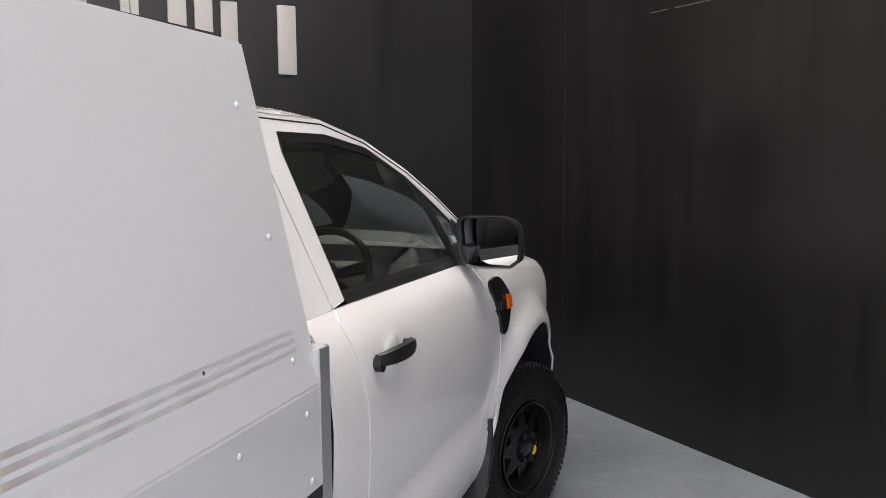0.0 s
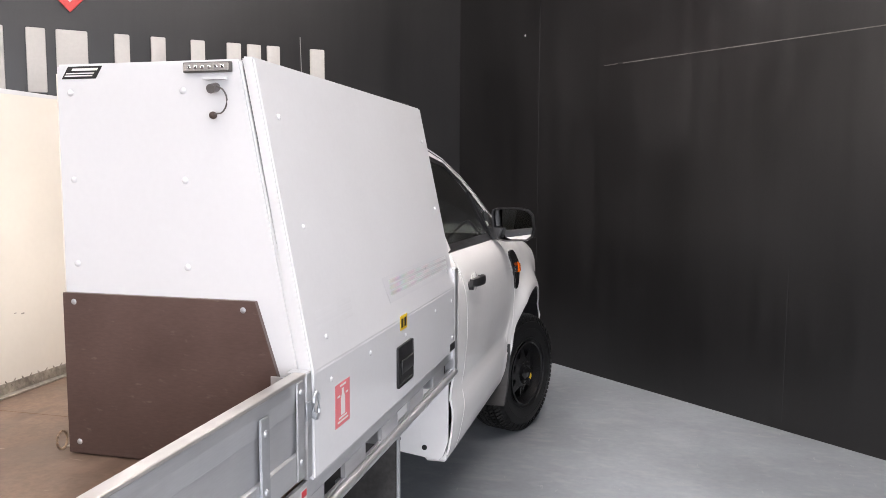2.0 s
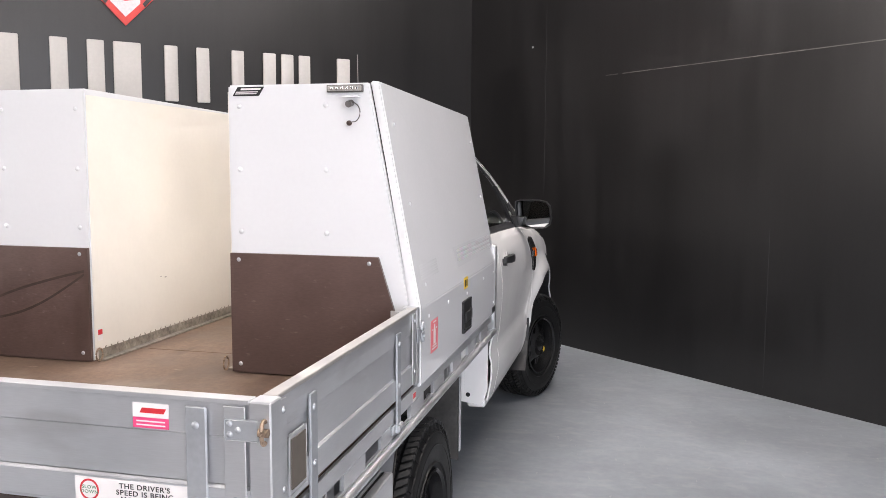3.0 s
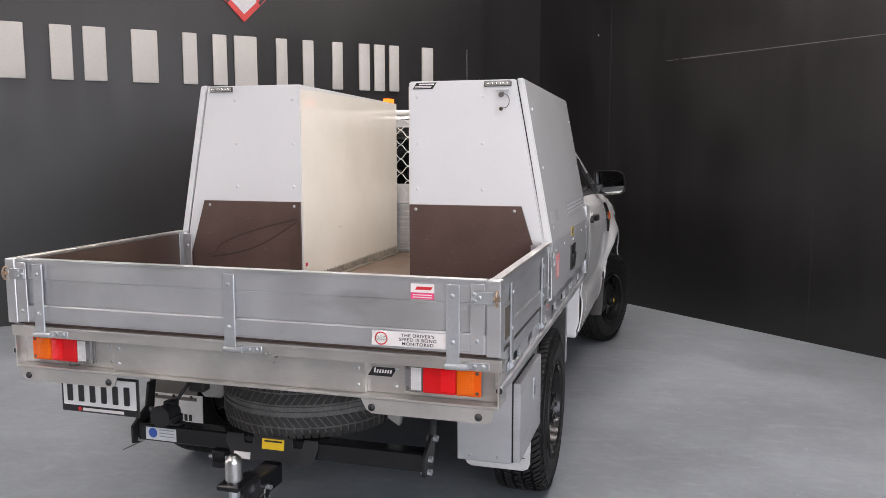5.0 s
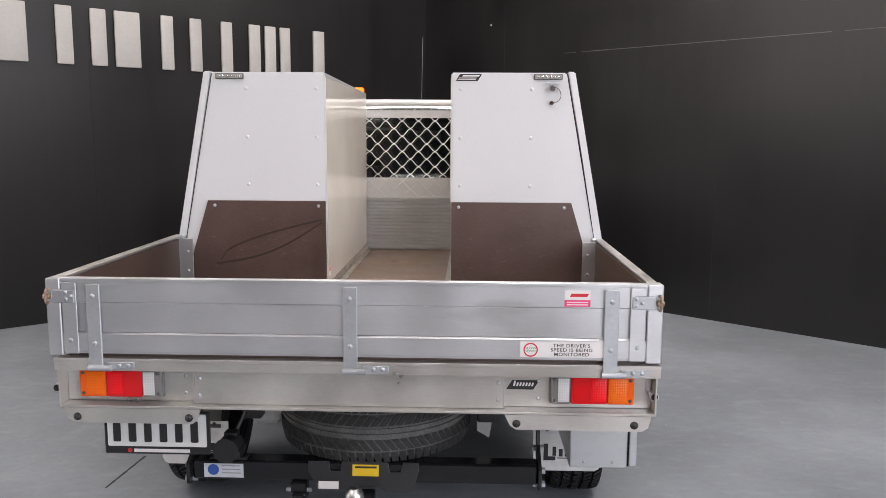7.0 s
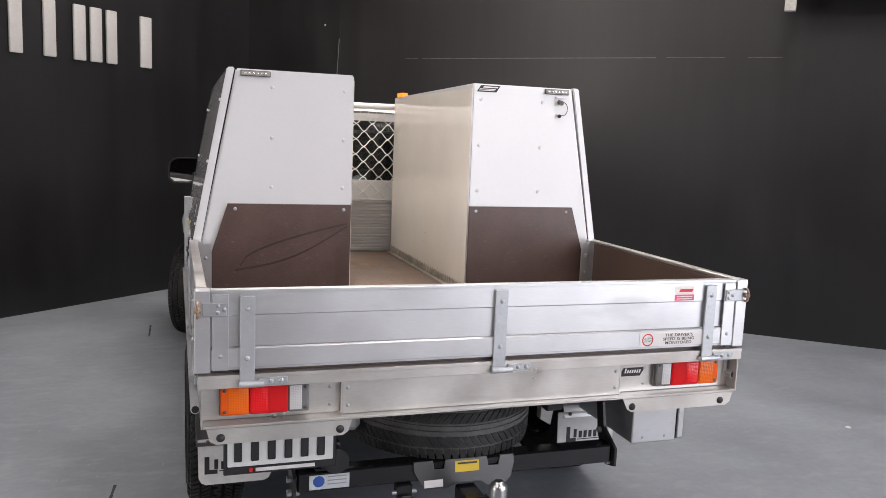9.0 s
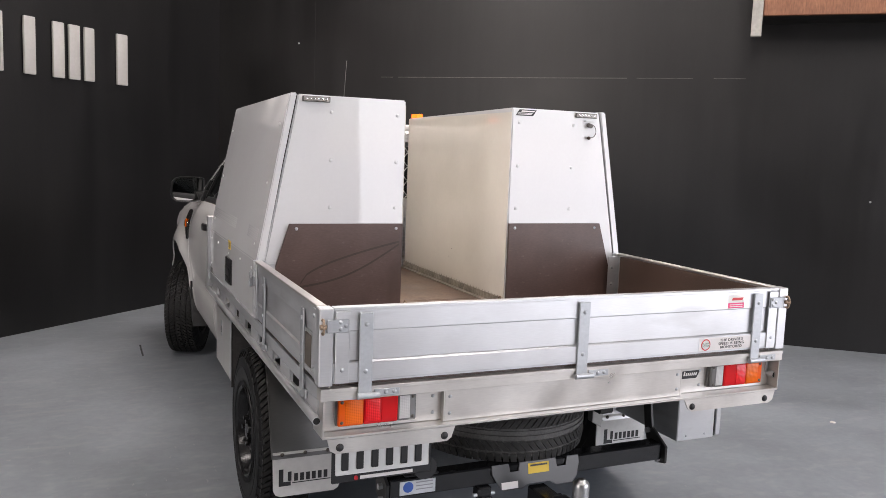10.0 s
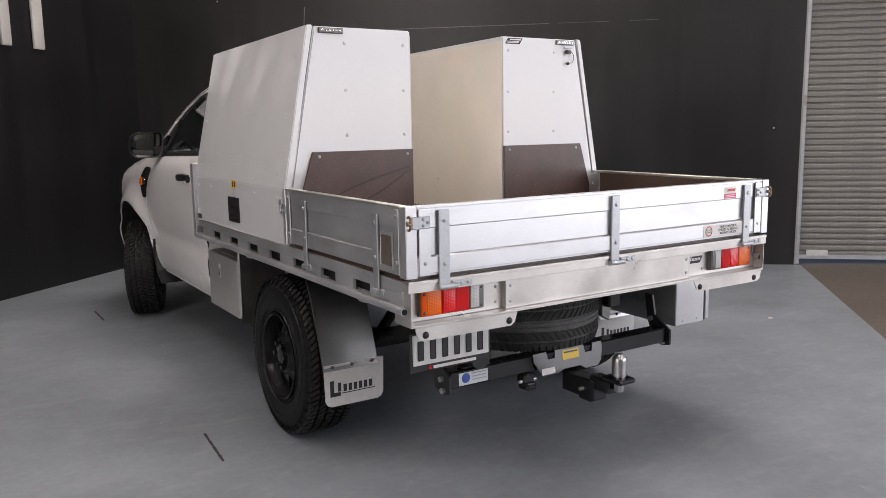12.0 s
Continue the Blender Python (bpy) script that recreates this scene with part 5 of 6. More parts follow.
for y in (4.6, 4.8, 5.0, 5.2, 5.4, 5.55, 5.68, 5.76):
    z = smooth_at(BELT, y)
    st.append((y, z, skin(y, z) + 0.002, 0.04 - 0.03 * (y - 4.6), 0.02 if y > 4.7 else 0.18))
part("bonnet", across(st), M_WHITE, truck, "white bonnet", True)
st = [(5.77, smooth_at(BELT, 5.77), skin(5.77, 0.8), 0.03, 0.02), (5.79, 0.7, 0.72, 0, 0.1), (5.80, 0.5, 0.72, 0, 0.12), (5.74, 0.38, 0.70, 0, 0.1)]
part("front_bumper", across(st), M_WHITE, truck, "white front bumper", True)
# rear wall of the cab with its window
bm = bmesh.new()
xs, zs = (-0.80, -0.58, 0.58, 0.80), (0.50, 1.425, 1.812, 1.86)
for i in range(3):
    for j in range(3):
        if i == 1 and j == 1:
            continue
        q = []
        for a, b in ((i, j), (i + 1, j), (i + 1, j + 1), (i, j + 1)):
            x = xs[a]
            if zs[b] > 1.5 and a in (0, 3):
                x = math.copysign(TUM(zs[b]) - 0.02, x)
            q.append(bm.verts.new((x, 2.85, zs[b])))
        bm.faces.new(q)
bmesh.ops.remove_doubles(bm, verts=bm.verts, dist=0.001)
bmesh.ops.solidify(bm, geom=list(bm.faces), thickness=-0.03)
part("cab_rear_wall", bm, M_WHITE, truck)
part("rear_glass", boxm(-0.578, 0.578, 2.862, 2.866, 1.427, 1.81), M_GLASS, truck, "dark rear window glass")

# cabin
part("cabin_floor", boxm(-0.78, 0.78, 2.9, 4.5, 0.52, 0.56), M_TRIM, truck)
part("dashboard", prism(bmesh.new(), [(4.12, 0.85), (4.08, 1.12), (4.14, 1.22), (4.35, 1.25), (4.6, 1.22), (4.6, 0.8)], "x", -0.80, 0.80, 0.02), M_TRIM, truck, "dark dashboard", True)
for x in (-0.42, 0.42):
    bm = boxm(x - 0.26, x + 0.26, 3.12, 3.68, 0.72, 0.92, 0.06, 3)
    prism(bm, [(3.05, 0.9), (3.25, 0.86), (3.08, 1.48), (2.95, 1.50)], "x", x - 0.25, x + 0.25, 0.04)
    bx(bm, x - 0.13, x + 0.13, 2.93, 3.04, 1.52, 1.72, 0.04, 3)
    part("seat", bm, M_SEAT, truck, "grey cloth seat", True)
for sx in (-1, 1):
    part("door_lining", boxm(*sorted((sx * 0.80, sx * 0.84)), 3.14, 4.24, 0.55, 1.30, 0.01), M_TRIM, truck)
bm = bmesh.new()
c = Vector((0.39, 3.96, 1.265))
q = Euler((radians(62), 0, 0)).to_matrix()
tube(bm, [c + q @ Vector((0.19 * math.cos(a), 0.19 * math.sin(a), 0)) for a in np.linspace(0, 2 * math.pi, 33)], 0.015, 8)
for a in (0.2, math.pi - 0.2, 1.5 * math.pi):
    rod(bm, c, c + q @ Vector((0.18 * math.cos(a), 0.18 * math.sin(a), 0)), 0.014, 8)
dome(bm, c, q @ Vector((0, 0, 1)), 0.07, 0.03)
rod(bm, c, c + q @ Vector((0, 0, -0.3)), 0.03, 10)
part("steering_wheel", bm, M_PLASTIC, truck, "black steering wheel", True)
part("inside_mirror", boxm(-0.13, 0.13, 3.88, 3.92, 1.66, 1.73, 0.01), M_PLASTIC, truck)
# trim of the far door, sun visor and a sticker on the quarter glass
M_PALE = mat("pale_grey_cabin_trim", (0.30, 0.29, 0.27), 0.5, bump=0.1, scale=120, var=0.08)
card = part("door_card", boxm(-0.80, -0.77, 3.45, 4.22, 1.02, 1.30, 0.012, 2), M_PALE, truck, "pale grey trim of the far door")
part("armrest", boxm(-0.77, -0.70, 3.40, 3.95, 1.0, 1.06, 0.015, 2), M_TRIM, card)
part("door_pull", boxm(-0.768, -0.755, 3.86, 4.02, 1.14, 1.19, 0.006, 2), M_CHROME, card, "chrome inner door pull")
part("pull_recess", boxm(-0.769, -0.7605, 3.82, 4.06, 1.11, 1.22, 0.004), M_TRIM, card)
part("speaker_grille", rod(bmesh.new(), (-0.772, 3.72, 1.17), (-0.764, 3.72, 1.17), 0.06, 20), M_TRIM, card)
part("centre_console", prism(bmesh.new(), [(4.06, 0.80), (4.02, 1.10), (4.06, 1.22), (4.20, 1.235), (4.20, 0.8)], "x", -0.17, 0.17, 0.015), M_PALE, truck, "silver-grey centre console", True)
part("console_screen", boxm(-0.12, 0.12, 4.015, 4.03, 1.12, 1.20, 0.004), M_GAP, truck)
for x in (-0.42, 0.42):
    part("sun_visor", boxm(x - 0.2, x + 0.2, 3.66, 3.84, 1.735, 1.755, 0.008, 2), M_PALE, truck)
part("glass_sticker", slab(bmesh.new(), [(4.17, 1.335), (4.235, 1.333), (4.195, 1.41), (4.155, 1.415)], 1, 0.001, -0.009), mat("pale_green_sticker", (0.42, 0.47, 0.43), 0.5), truck, "pale service sticker on the glass")
# documents on the dash
part("dash_papers", boxm(0.18, 0.34, 4.2, 4.36, 1.258, 1.262), mat("paper", (0.7, 0.68, 0.63), 0.7), truck, "white papers lying on the dashboard")

CAB_SHIFT = 0.026
CAB_LENGTHS = [(2.0, 1.945), (2.84, 2.74), (4.05, 3.886), (4.80, 4.79), (6.0, 5.93)]
for o in set(scene.objects) - before_cab:
    for v in o.data.vertices:
        v.co.y = smooth_at(CAB_LENGTHS, v.co.y)
    if o.parent is truck:
        o.location.x += CAB_SHIFT
# ---- under the tray ----
for sx in (-1, 1):
    part("chassis_rail", boxm(*sorted((sx * 0.42, sx * 0.50)), 0.45, 4.3, 0.60, 0.76, 0.008), M_CHASSIS, truck)
for y in (0.5, 1.0, 1.9, 2.6):
    part("cross_bearer", boxm(-0.93, 0.93, y - 0.03, y + 0.03, 0.80, 0.93, 0.004), M_ALU, truck)
part("under_deck", boxm(-0.93, 0.93, 0.07, 2.66, 0.935, 0.945), M_CHASSIS, truck)
bm = rod(bmesh.new(), (-0.78, YR, TR), (0.78, YR, TR), 0.05, 14)
dome(bm, (0.0, YR, TR), (0, 1, 0), 0.15, 0.17)
part("rear_axle", bm, M_CHASSIS, truck, smooth=True)
for sx in (-1, 1):
    bm = tube(bmesh.new(), [(sx * 0.54, 0.55 + 1.7 * t, 0.66 - 0.22 * math.sin(math.pi * t) + 0.04 * t) for t in np.linspace(0, 1, 12)], 0.026, 6)
    part("leaf_spring", bm, M_CHASSIS, truck)
    rodb = rod(bmesh.new(), (sx * 0.5, YR - 0.05, 0.4), (sx * 0.36, YR - 0.3, 0.8), 0.028, 10)
    part("shock_absorber", rodb, M_CHASSIS, truck, smooth=True)
part("front_crossmember", boxm(-0.6, 0.6, 4.7, 4.95, 0.35, 0.5, 0.02), M_CHASSIS, truck)
part("gearbox", boxm(-0.18, 0.18, 3.0, 4.4, 0.42, 0.66, 0.05), M_CHASSIS, truck)
part("fuel_tank", boxm(-0.42, -0.1, 2.0, 2.9, 0.42, 0.66, 0.04), M_CHASSIS, truck)
bm = tube(bmesh.new(), [(0.3, 2.8, 0.5), (0.3, 1.9, 0.52), (0.34, 1.45, 0.66), (0.36, 1.0, 0.6), (0.36, 0.62, 0.56)], 0.032, 10)
part("exhaust", bm, mat("rusty_exhaust", (0.25, 0.19, 0.14), 0.6, 0.5, bump=0.2, scale=60, var=0.3), truck, "rusty exhaust pipe", True)

# spare wheel slung under the tail
spare = new("spare_wheel")
spare.parent = truck
spare["label"] = "spare wheel slung flat under the tail"
spare.matrix_local = Matrix.Translation((0.008, 0.655, 0.618)) @ Matrix.Rotation(radians(90), 4, "Y") @ Matrix.Diagonal((1, 0.98, 0.98, 1))
t = part("tyre", tyre_mesh(True), mat("dusty_spare_rubber", (0.095, 0.092, 0.088), 0.7, bump=0.3, scale=120, var=0.3, big=10, bigvar=0.35), spare, "worn highway tyre", True)
t.data.materials.append(mat("dusty_spare_tread", (0.032, 0.031, 0.030), 0.7, bump=0.3, scale=120, var=0.25, big=10, bigvar=0.35, spec=0.25))
o = new("rim", TYRE_ME[1])
o.parent = spare

# tow bar, ball mount and its fittings
M_TOWPLATE = mat("satin_plate", (0.02, 0.02, 0.022), 0.3, bump=0.03, scale=60, var=0.06, spec=0.9)
TOW = Vector((0, 0.011, 0.031))
bar = part("tow_bar", boxm(-0.64, 0.645, 0.27, 0.345, 0.395, 0.47, 0.006), M_BLACK, truck, "black square tow bar")
bar.location = TOW
for sx in (-1, 1):
    x = 0.652 * sx
    pl = prism(bmesh.new(), [(0.25, 0.385), (0.30, 0.372), (0.36, 0.39), (0.40, 0.50), (0.42, 0.62), (0.37, 0.62), (0.35, 0.52), (0.25, 0.46)], "x", *sorted((x - 0.006, x + 0.006)), 0.001)
    side = part("tow_bar_bracket", pl, mat("dusty_bracket_steel", (0.018, 0.018, 0.018), 0.4, 0.2, var=0.2, big=20, bigvar=0.3), bar, "bolted end bracket")
    for y, z in ((0.29, 0.392), (0.37, 0.5), (0.30, 0.44)):
        part("bolt", rod(bmesh.new(), (x - 0.022, y, z), (x + 0.022, y, z), 0.013, 6), M_STEEL, side)
pts = [(-0.206, 0.472), (-0.128, 0.472), (-0.122, 0.438), (-0.085, 0.438), (-0.079, 0.472), (0.092, 0.472), (0.098, 0.436), (0.138, 0.436), (0.146, 0.472), (0.204, 0.472), (0.205, 0.44), (0.19, 0.385), (0.165, 0.362), (0.09, 0.362), (0.06, 0.38), (-0.04, 0.38), (-0.07, 0.366), (-0.16, 0.366), (-0.178, 0.39), (-0.205, 0.435)]
lean = Matrix.Translation((0, 0.266, 0.36)) @ Matrix.Rotation(radians(-11), 4, "X") @ Matrix.Translation((0, -0.266, -0.36))


def leaning(bm):
    bm.transform(lean)
    return bm


cen = part("tow_bar_centre", leaning(prism(bmesh.new(), pts, "y", 0.246, 0.252, 0.002)), M_TOWPLATE, bar, "satin grey-black drawbar plate")
part("warning_label", leaning(boxm(-0.04, 0.058, 0.2445, 0.2455, 0.421, 0.463)), mat("yellow_sticker", (0.75, 0.5, 0.02)), cen, "yellow tow label with illegible text")
part("text_bar", leaning(boxm(-0.03, 0.05, 0.2438, 0.2443, 0.45, 0.457)), M_PLASTIC, cen)
part("white_label", leaning(boxm(-0.165, -0.09, 0.2445, 0.2455, 0.372, 0.40)), mat("sticker_white", (0.75, 0.72, 0.7)), cen, "small white label")
lab = part("maker_label", boxm(-0.597, -0.449, 0.268, 0.2697, 0.404, 0.458), mat("silver_label", (0.62, 0.64, 0.66), 0.35, 0.2), bar, "silver maker label with a blue oval")
part("blue_mark", dome(bmesh.new(), (-0.562, 0.268, 0.434), (0, -1, 0), 0.022, 0.001), mat("label_blue", (0.03, 0.09, 0.35), 0.4), lab, smooth=True)
for k in range(3):
    part("text_bar", boxm(-0.53, -0.46, 0.2672, 0.2679, 0.448 - k * 0.014, 0.452 - k * 0.014), mat("label_grey", (0.3, 0.3, 0.32), 0.5), lab)
bm = boxm(-0.035, 0.045, 0.06, 0.27, 0.285, 0.372, 0.006)
bx(bm, -0.026, 0.04, -0.02, 0.1, 0.335, 0.396, 0.01, 2)
bx(bm, -0.042, 0.052, 0.07, 0.15, 0.277, 0.378, 0.006)
bx(bm, -0.034, 0.058, -0.098, 0.012, 0.393, 0.4165, 0.011, 3)
tongue = part("ball_mount", bm, M_BLACK, bar, "black ball mount")
prof = [(0.001, 0.417), (0.026, 0.417), (0.026, 0.421), (0.0315, 0.423), (0.0315, 0.488), (0.0305, 0.498), (0.026, 0.506), (0.018, 0.511), (0.016, 0.516), (0.008, 0.5185), (0.001, 0.519)]
bm = bmesh.new()
n = 20
rg = [[bm.verts.new((0.012 + r * math.cos(2 * math.pi * k / n), -0.045 + r * math.sin(2 * math.pi * k / n), z)) for r, z in prof] for k in range(n)]
for k in range(n):
    for i in range(len(prof) - 1):
        bm.faces.new((rg[k][i], rg[k][i + 1], rg[(k + 1) % n][i + 1], rg[(k + 1) % n][i]))
part("tow_ball", bm, mat("brushed_zinc_cap", (0.55, 0.55, 0.55), 0.28, 1.0, bump=0.03, scale=80, var=0.08), tongue, "chrome capped tow ball", True)
part("ball_nut", rod(bmesh.new(), (0.012, -0.045, 0.352), (0.012, -0.045, 0.393), 0.02, 6), M_STEEL, tongue)
part("lock_pin", rod(bmesh.new(), (-0.06, 0.12, 0.33), (0.075, 0.12, 0.33), 0.009, 8), M_STEEL, tongue)
part("pin_clip", tube(bmesh.new(), [(0.066, 0.10 + 0.02 * math.cos(a), 0.318 + 0.03 * math.sin(a)) for a in np.linspace(0, 5.5, 12)], 0.0045, 6), M_CHROME, tongue, smooth=True)
bm = boxm(-0.27, -0.21, 0.25, 0.30, 0.355, 0.396, 0.004)
bx(bm, -0.262, -0.21, 0.235, 0.30, 0.325, 0.36, 0.008, 2)
part("chain_shackle", bm, M_BLACK, bar)
part("shackle_pin", rod(bmesh.new(), (-0.287, 0.262, 0.365), (-0.193, 0.262, 0.365), 0.008, 8), M_STEEL, bar)
bm = boxm(-0.575, -0.435, 0.27, 0.32, 0.472, 0.482, 0.003)
rod(bm, (-0.505, 0.245, 0.515), (-0.505, 0.33, 0.515), 0.043, 20)
rod(bm, (-0.505, 0.238, 0.518), (-0.505, 0.2445, 0.518), 0.047, 20)
bx(bm, -0.555, -0.455, 0.25, 0.335, 0.482, 0.512, 0.008, 2)
bx(bm, -0.53, -0.48, 0.30, 0.345, 0.54, 0.565, 0.006, 2)
part("trailer_socket", bm, M_PLASTIC, bar, "black trailer plug socket", True)
bm = tube(bmesh.new(), [(-0.5, 0.33, 0.54), (-0.47, 0.40, 0.62), (-0.38, 0.42, 0.68), (-0.30, 0.5, 0.70)], 0.008, 6)
part("trailer_cable", bm, M_PLASTIC, bar, smooth=True)
bm = boxm(-0.48, -0.36, 0.5, 0.62, 0.56, 0.72, 0.02)
part("rail_end_bracket", bm, mat("pale_dusty_metal", (0.42, 0.41, 0.39), 0.6, 0.3), truck, "pale dusty bracket at the rail end")
bm = prism(bmesh.new(), [(0.42, 0.72), (0.50, 0.72), (0.47, 0.52), (0.42, 0.55)], "y", 0.5, 0.54, 0.004)
part("rail_end_bracket", bm, mat("pale_dusty_metal", (0.42, 0.41, 0.39)), truck, "pale dusty bracket at the rail end")

# number plate with its black surround
plate = part("number_plate", boxm(-0.905, -0.525, 0.150, 0.156, 0.575, 0.735, 0.004), M_PLASTIC, truck, "white number plate in a black surround")
part("plate_face", boxm(-0.892, -0.538, 0.1475, 0.1495, 0.605, 0.725, 0.003), mat("plate_white", (0.72, 0.72, 0.70), 0.35, var=0.02), plate)
for k in range(6):
    x = -0.875 + k * 0.0555
    part("plate_bar", boxm(x + 0.004, x + 0.03, 0.1462, 0.1472, 0.622, 0.70, 0.003), mat("plate_black", (0.02, 0.02, 0.02), 0.5), plate)
part("surround_bar", boxm(-0.80, -0.60, 0.1475, 0.1495, 0.583, 0.595), mat("sticker_white", (0.75, 0.72, 0.7)), plate)
part("surround_mark", boxm(-0.822, -0.808, 0.1475, 0.1495, 0.582, 0.597, 0.003), mat("label_red", (0.6, 0.03, 0.04), 0.4), plate)

# rear guards, flaps and the two under-tray boxes
# guard stainless: the dark surroundings it mirrors are put into the base colour
M_STAIN = mat("brushed_stainless_darkened", (0.22, 0.213, 0.203), 0.33, 1.0, bump=0.02, scale=40, var=0.03, big=4, bigvar=0.08, stretch=(1, 12, 1), rvar=0.15)
M_ARCH = mat("mottled_dark_guard", (0.055, 0.053, 0.05), 0.6, 0.2, bump=0.1, scale=60, var=0.2, big=7, bigvar=0.4)
# the same metal in a lighter colour, so the lid shows brighter
M_LID = mat("bright_stainless", (0.60, 0.59, 0.57), 0.42, 0.75, bump=0.02, scale=40, var=0.04, big=4, bigvar=0.1, stretch=(1, 1, 10), rvar=0.2)
M_FLAP = mat("white_rubber_flap", (0.62, 0.61, 0.59), 0.5, var=0.05, bigvar=0.1)
for sx in (-1, 1):
    bm = bmesh.new()
    prev = None
    for k in range(9):
        t = k / 8
        y = 1.0 - 0.19 * t ** 0.7
        z = 0.86 - 0.435 * t
        cur = [bm.verts.new((sx * a, y, z)) for a in (0.70, 0.975)] + [bm.verts.new((sx * a, y + 0.004, z)) for a in (0.975, 0.70)]
        if prev:
            for i in range(4):
                bm.faces.new((prev[i], prev[(i + 1) % 4], cur[(i + 1) % 4], cur[i]))
        prev = cur
    gd = part("rear_guard", bm, M_STAIN if sx < 0 else M_ALU, truck, "curved stainless rear guard")
    part("guard_edge", tube(bmesh.new(), [(sx * 0.975, 1.0 - 0.19 * (k / 8) ** 0.7, 0.86 - 0.42 * k / 8) for k in range(9)], 0.0035, 6), M_STAIN, gd)
    pts = [(0.668, 0.452), (0.672, 0.285), (0.682, 0.264), (0.702, 0.254), (0.938, 0.254), (0.957, 0.264), (0.967, 0.285), (0.971, 0.452)]
    fl = part("mudflap", prism(bmesh.new(), [(sx * a, z) for a, z in pts], "y", 0.815, 0.822, 0.002), M_FLAP, truck, "white rubber mudflap with a black maker mark")
    bolts(gd, [(sx * a, 0.812, 0.442) for a in (0.73, 0.83, 0.93)], (0, -1, 0), 0.009, 0.007, M_SCREW)
    # maker mark: a tall dark hook and bars
    bm = boxm(-0.075, -0.06, -0.001, 0.0, -0.028, 0.03)
    bx(bm, -0.06, -0.035, -0.001, 0.0, -0.028, -0.014)
    bx(bm, -0.045, -0.033, -0.001, 0.0, -0.012, 0.02)
    for k in range(6):
        bx(bm, -0.024 + k * 0.02, -0.011 + k * 0.02, -0.001, 0.0, -0.014, 0.012)
    bx(bm, -0.03, 0.1, -0.001, 0.0, -0.021, -0.018)
    mk = part("maker_mark", bm, M_PLASTIC, fl)
    mk.location = (sx * 0.83 - 0.016, 0.8145, 0.338)
    mk.data.transform(Matrix.Diagonal((1.3, 1, 1.3, 1)))
    # wheel arch front stay
    part("guard_stay", boxm(*sorted((sx * 0.965, sx * 0.972)), 1.93, 1.96, 0.46, 0.86, 0.002), M_ALU, truck)
    part("front_guard", boxm(*sorted((sx * 0.70, sx * 0.965)), 1.935, 1.94, 0.42, 0.86, 0.001), M_ARCH, truck, "dark mottled inner guard")


def under_box(name, sx, y0, y1, x0, x1, z0, z1, label, M_STAIN=M_STAIN):
    b = part(name, boxm(*sorted((sx * x0, sx * (x1 - 0.034))), y0, y1, z0, z1, 0.004), M_STAIN, truck, label)
    d = part("box_door", boxm(*sorted((sx * (x1 - 0.027), sx * x1)), y0 - 0.004, y1 - 0.006, z0 + 0.01, z1 - 0.004, 0.003), M_STAIN, b, "stainless lid")
    yc = (y0 + y1) / 2 + 0.05
    part("lid_gasket", boxm(*sorted((sx * (x1 - 0.0345), sx * (x1 - 0.0265))), y0 + 0.006, y1 - 0.006, z0 + 0.006, z1 - 0.006), M_GAP, b)
    h = part("lid_latch", boxm(*sorted((sx * x1, sx * (x1 + 0.004))), yc - 0.013, yc + 0.013, z1 - 0.15, z1 - 0.06, 0.004), M_STEEL, d)
    # raised black block drawn as the dark of the keyhole
    part("keyhole", boxm(*sorted((sx * (x1 + 0.004), sx * (x1 + 0.006))), yc - 0.005, yc + 0.005, z1 - 0.13, z1 - 0.09, 0.001), M_GAP, d)
    return b


under_box("under_tray_box", -1, 2.02, 2.58, 0.55, 0.955, 0.42, 0.77, "stainless box under the tray", M_LID)
ub = under_box("under_tray_box", 1, 0.33, 0.80, 0.766, 1.013, 0.477, 0.80, "aluminium box under the tray corner", M_ALU)
bolts(ub, [(0.818, 0.33, 0.50), (0.925, 0.33, 0.50)], (0, -1, 0), 0.006, 0.003)

# stickers on the tailgate and panel
M_SIGNW = mat("sticker_white", (0.75, 0.72, 0.7))
sign = part("speed_sticker", boxm(0.552, 0.822, -0.0062, -0.0052, 0.9935, 1.0455), M_SIGNW, tailgate, "white speed notice sticker")
M_INK = mat("plate_black", (0.02, 0.02, 0.02))


def words(text, size, x, z, y, material, parent, name="lettering", bold=0.0):
    cu = bpy.data.curves.new(name, "FONT")
    cu.body, cu.size, cu.align_x, cu.align_y = text, size, "CENTER", "CENTER"
    cu.extrude, cu.offset, cu.space_character = 0.0003, bold, 1.12
    tmp = bpy.data.objects.new(name, cu)
    scene.collection.objects.link(tmp)
    dg = bpy.context.evaluated_depsgraph_get()
    me = bpy.data.meshes.new_from_object(tmp.evaluated_get(dg))
    bpy.data.objects.remove(tmp)
    me.transform(Matrix.Translation((x, y, z)) @ Matrix.Rotation(radians(90), 4, "X") @ Matrix.Diagonal((1.15, 1, 1, 1)))
    me.materials.clear()
    me.materials.append(material)
    o = new(name, me)
    o.parent = parent
    return o


for k, line in enumerate(("THE DRIVER'S", "SPEED IS BEING", "MONITORED")):
    words(line, 0.0155, 0.718, 1.033 - k * 0.0145, -0.0067, M_INK, sign, bold=0.0002)
M_RING = mat("label_red", (0.6, 0.03, 0.04))
bm = bmesh.new()
n = 28
for k in range(n):
    a0, a1 = 2 * math.pi * k / n, 2 * math.pi * (k + 1) / n
    bm.faces.new([bm.verts.new((0.586 + r * math.cos(a), -0.0066, 1.0185 + r * math.sin(a))) for r, a in ((0.019, a0), (0.0235, a0), (0.0235, a1), (0.019, a1))])
part("red_ring", bm, M_RING, sign)
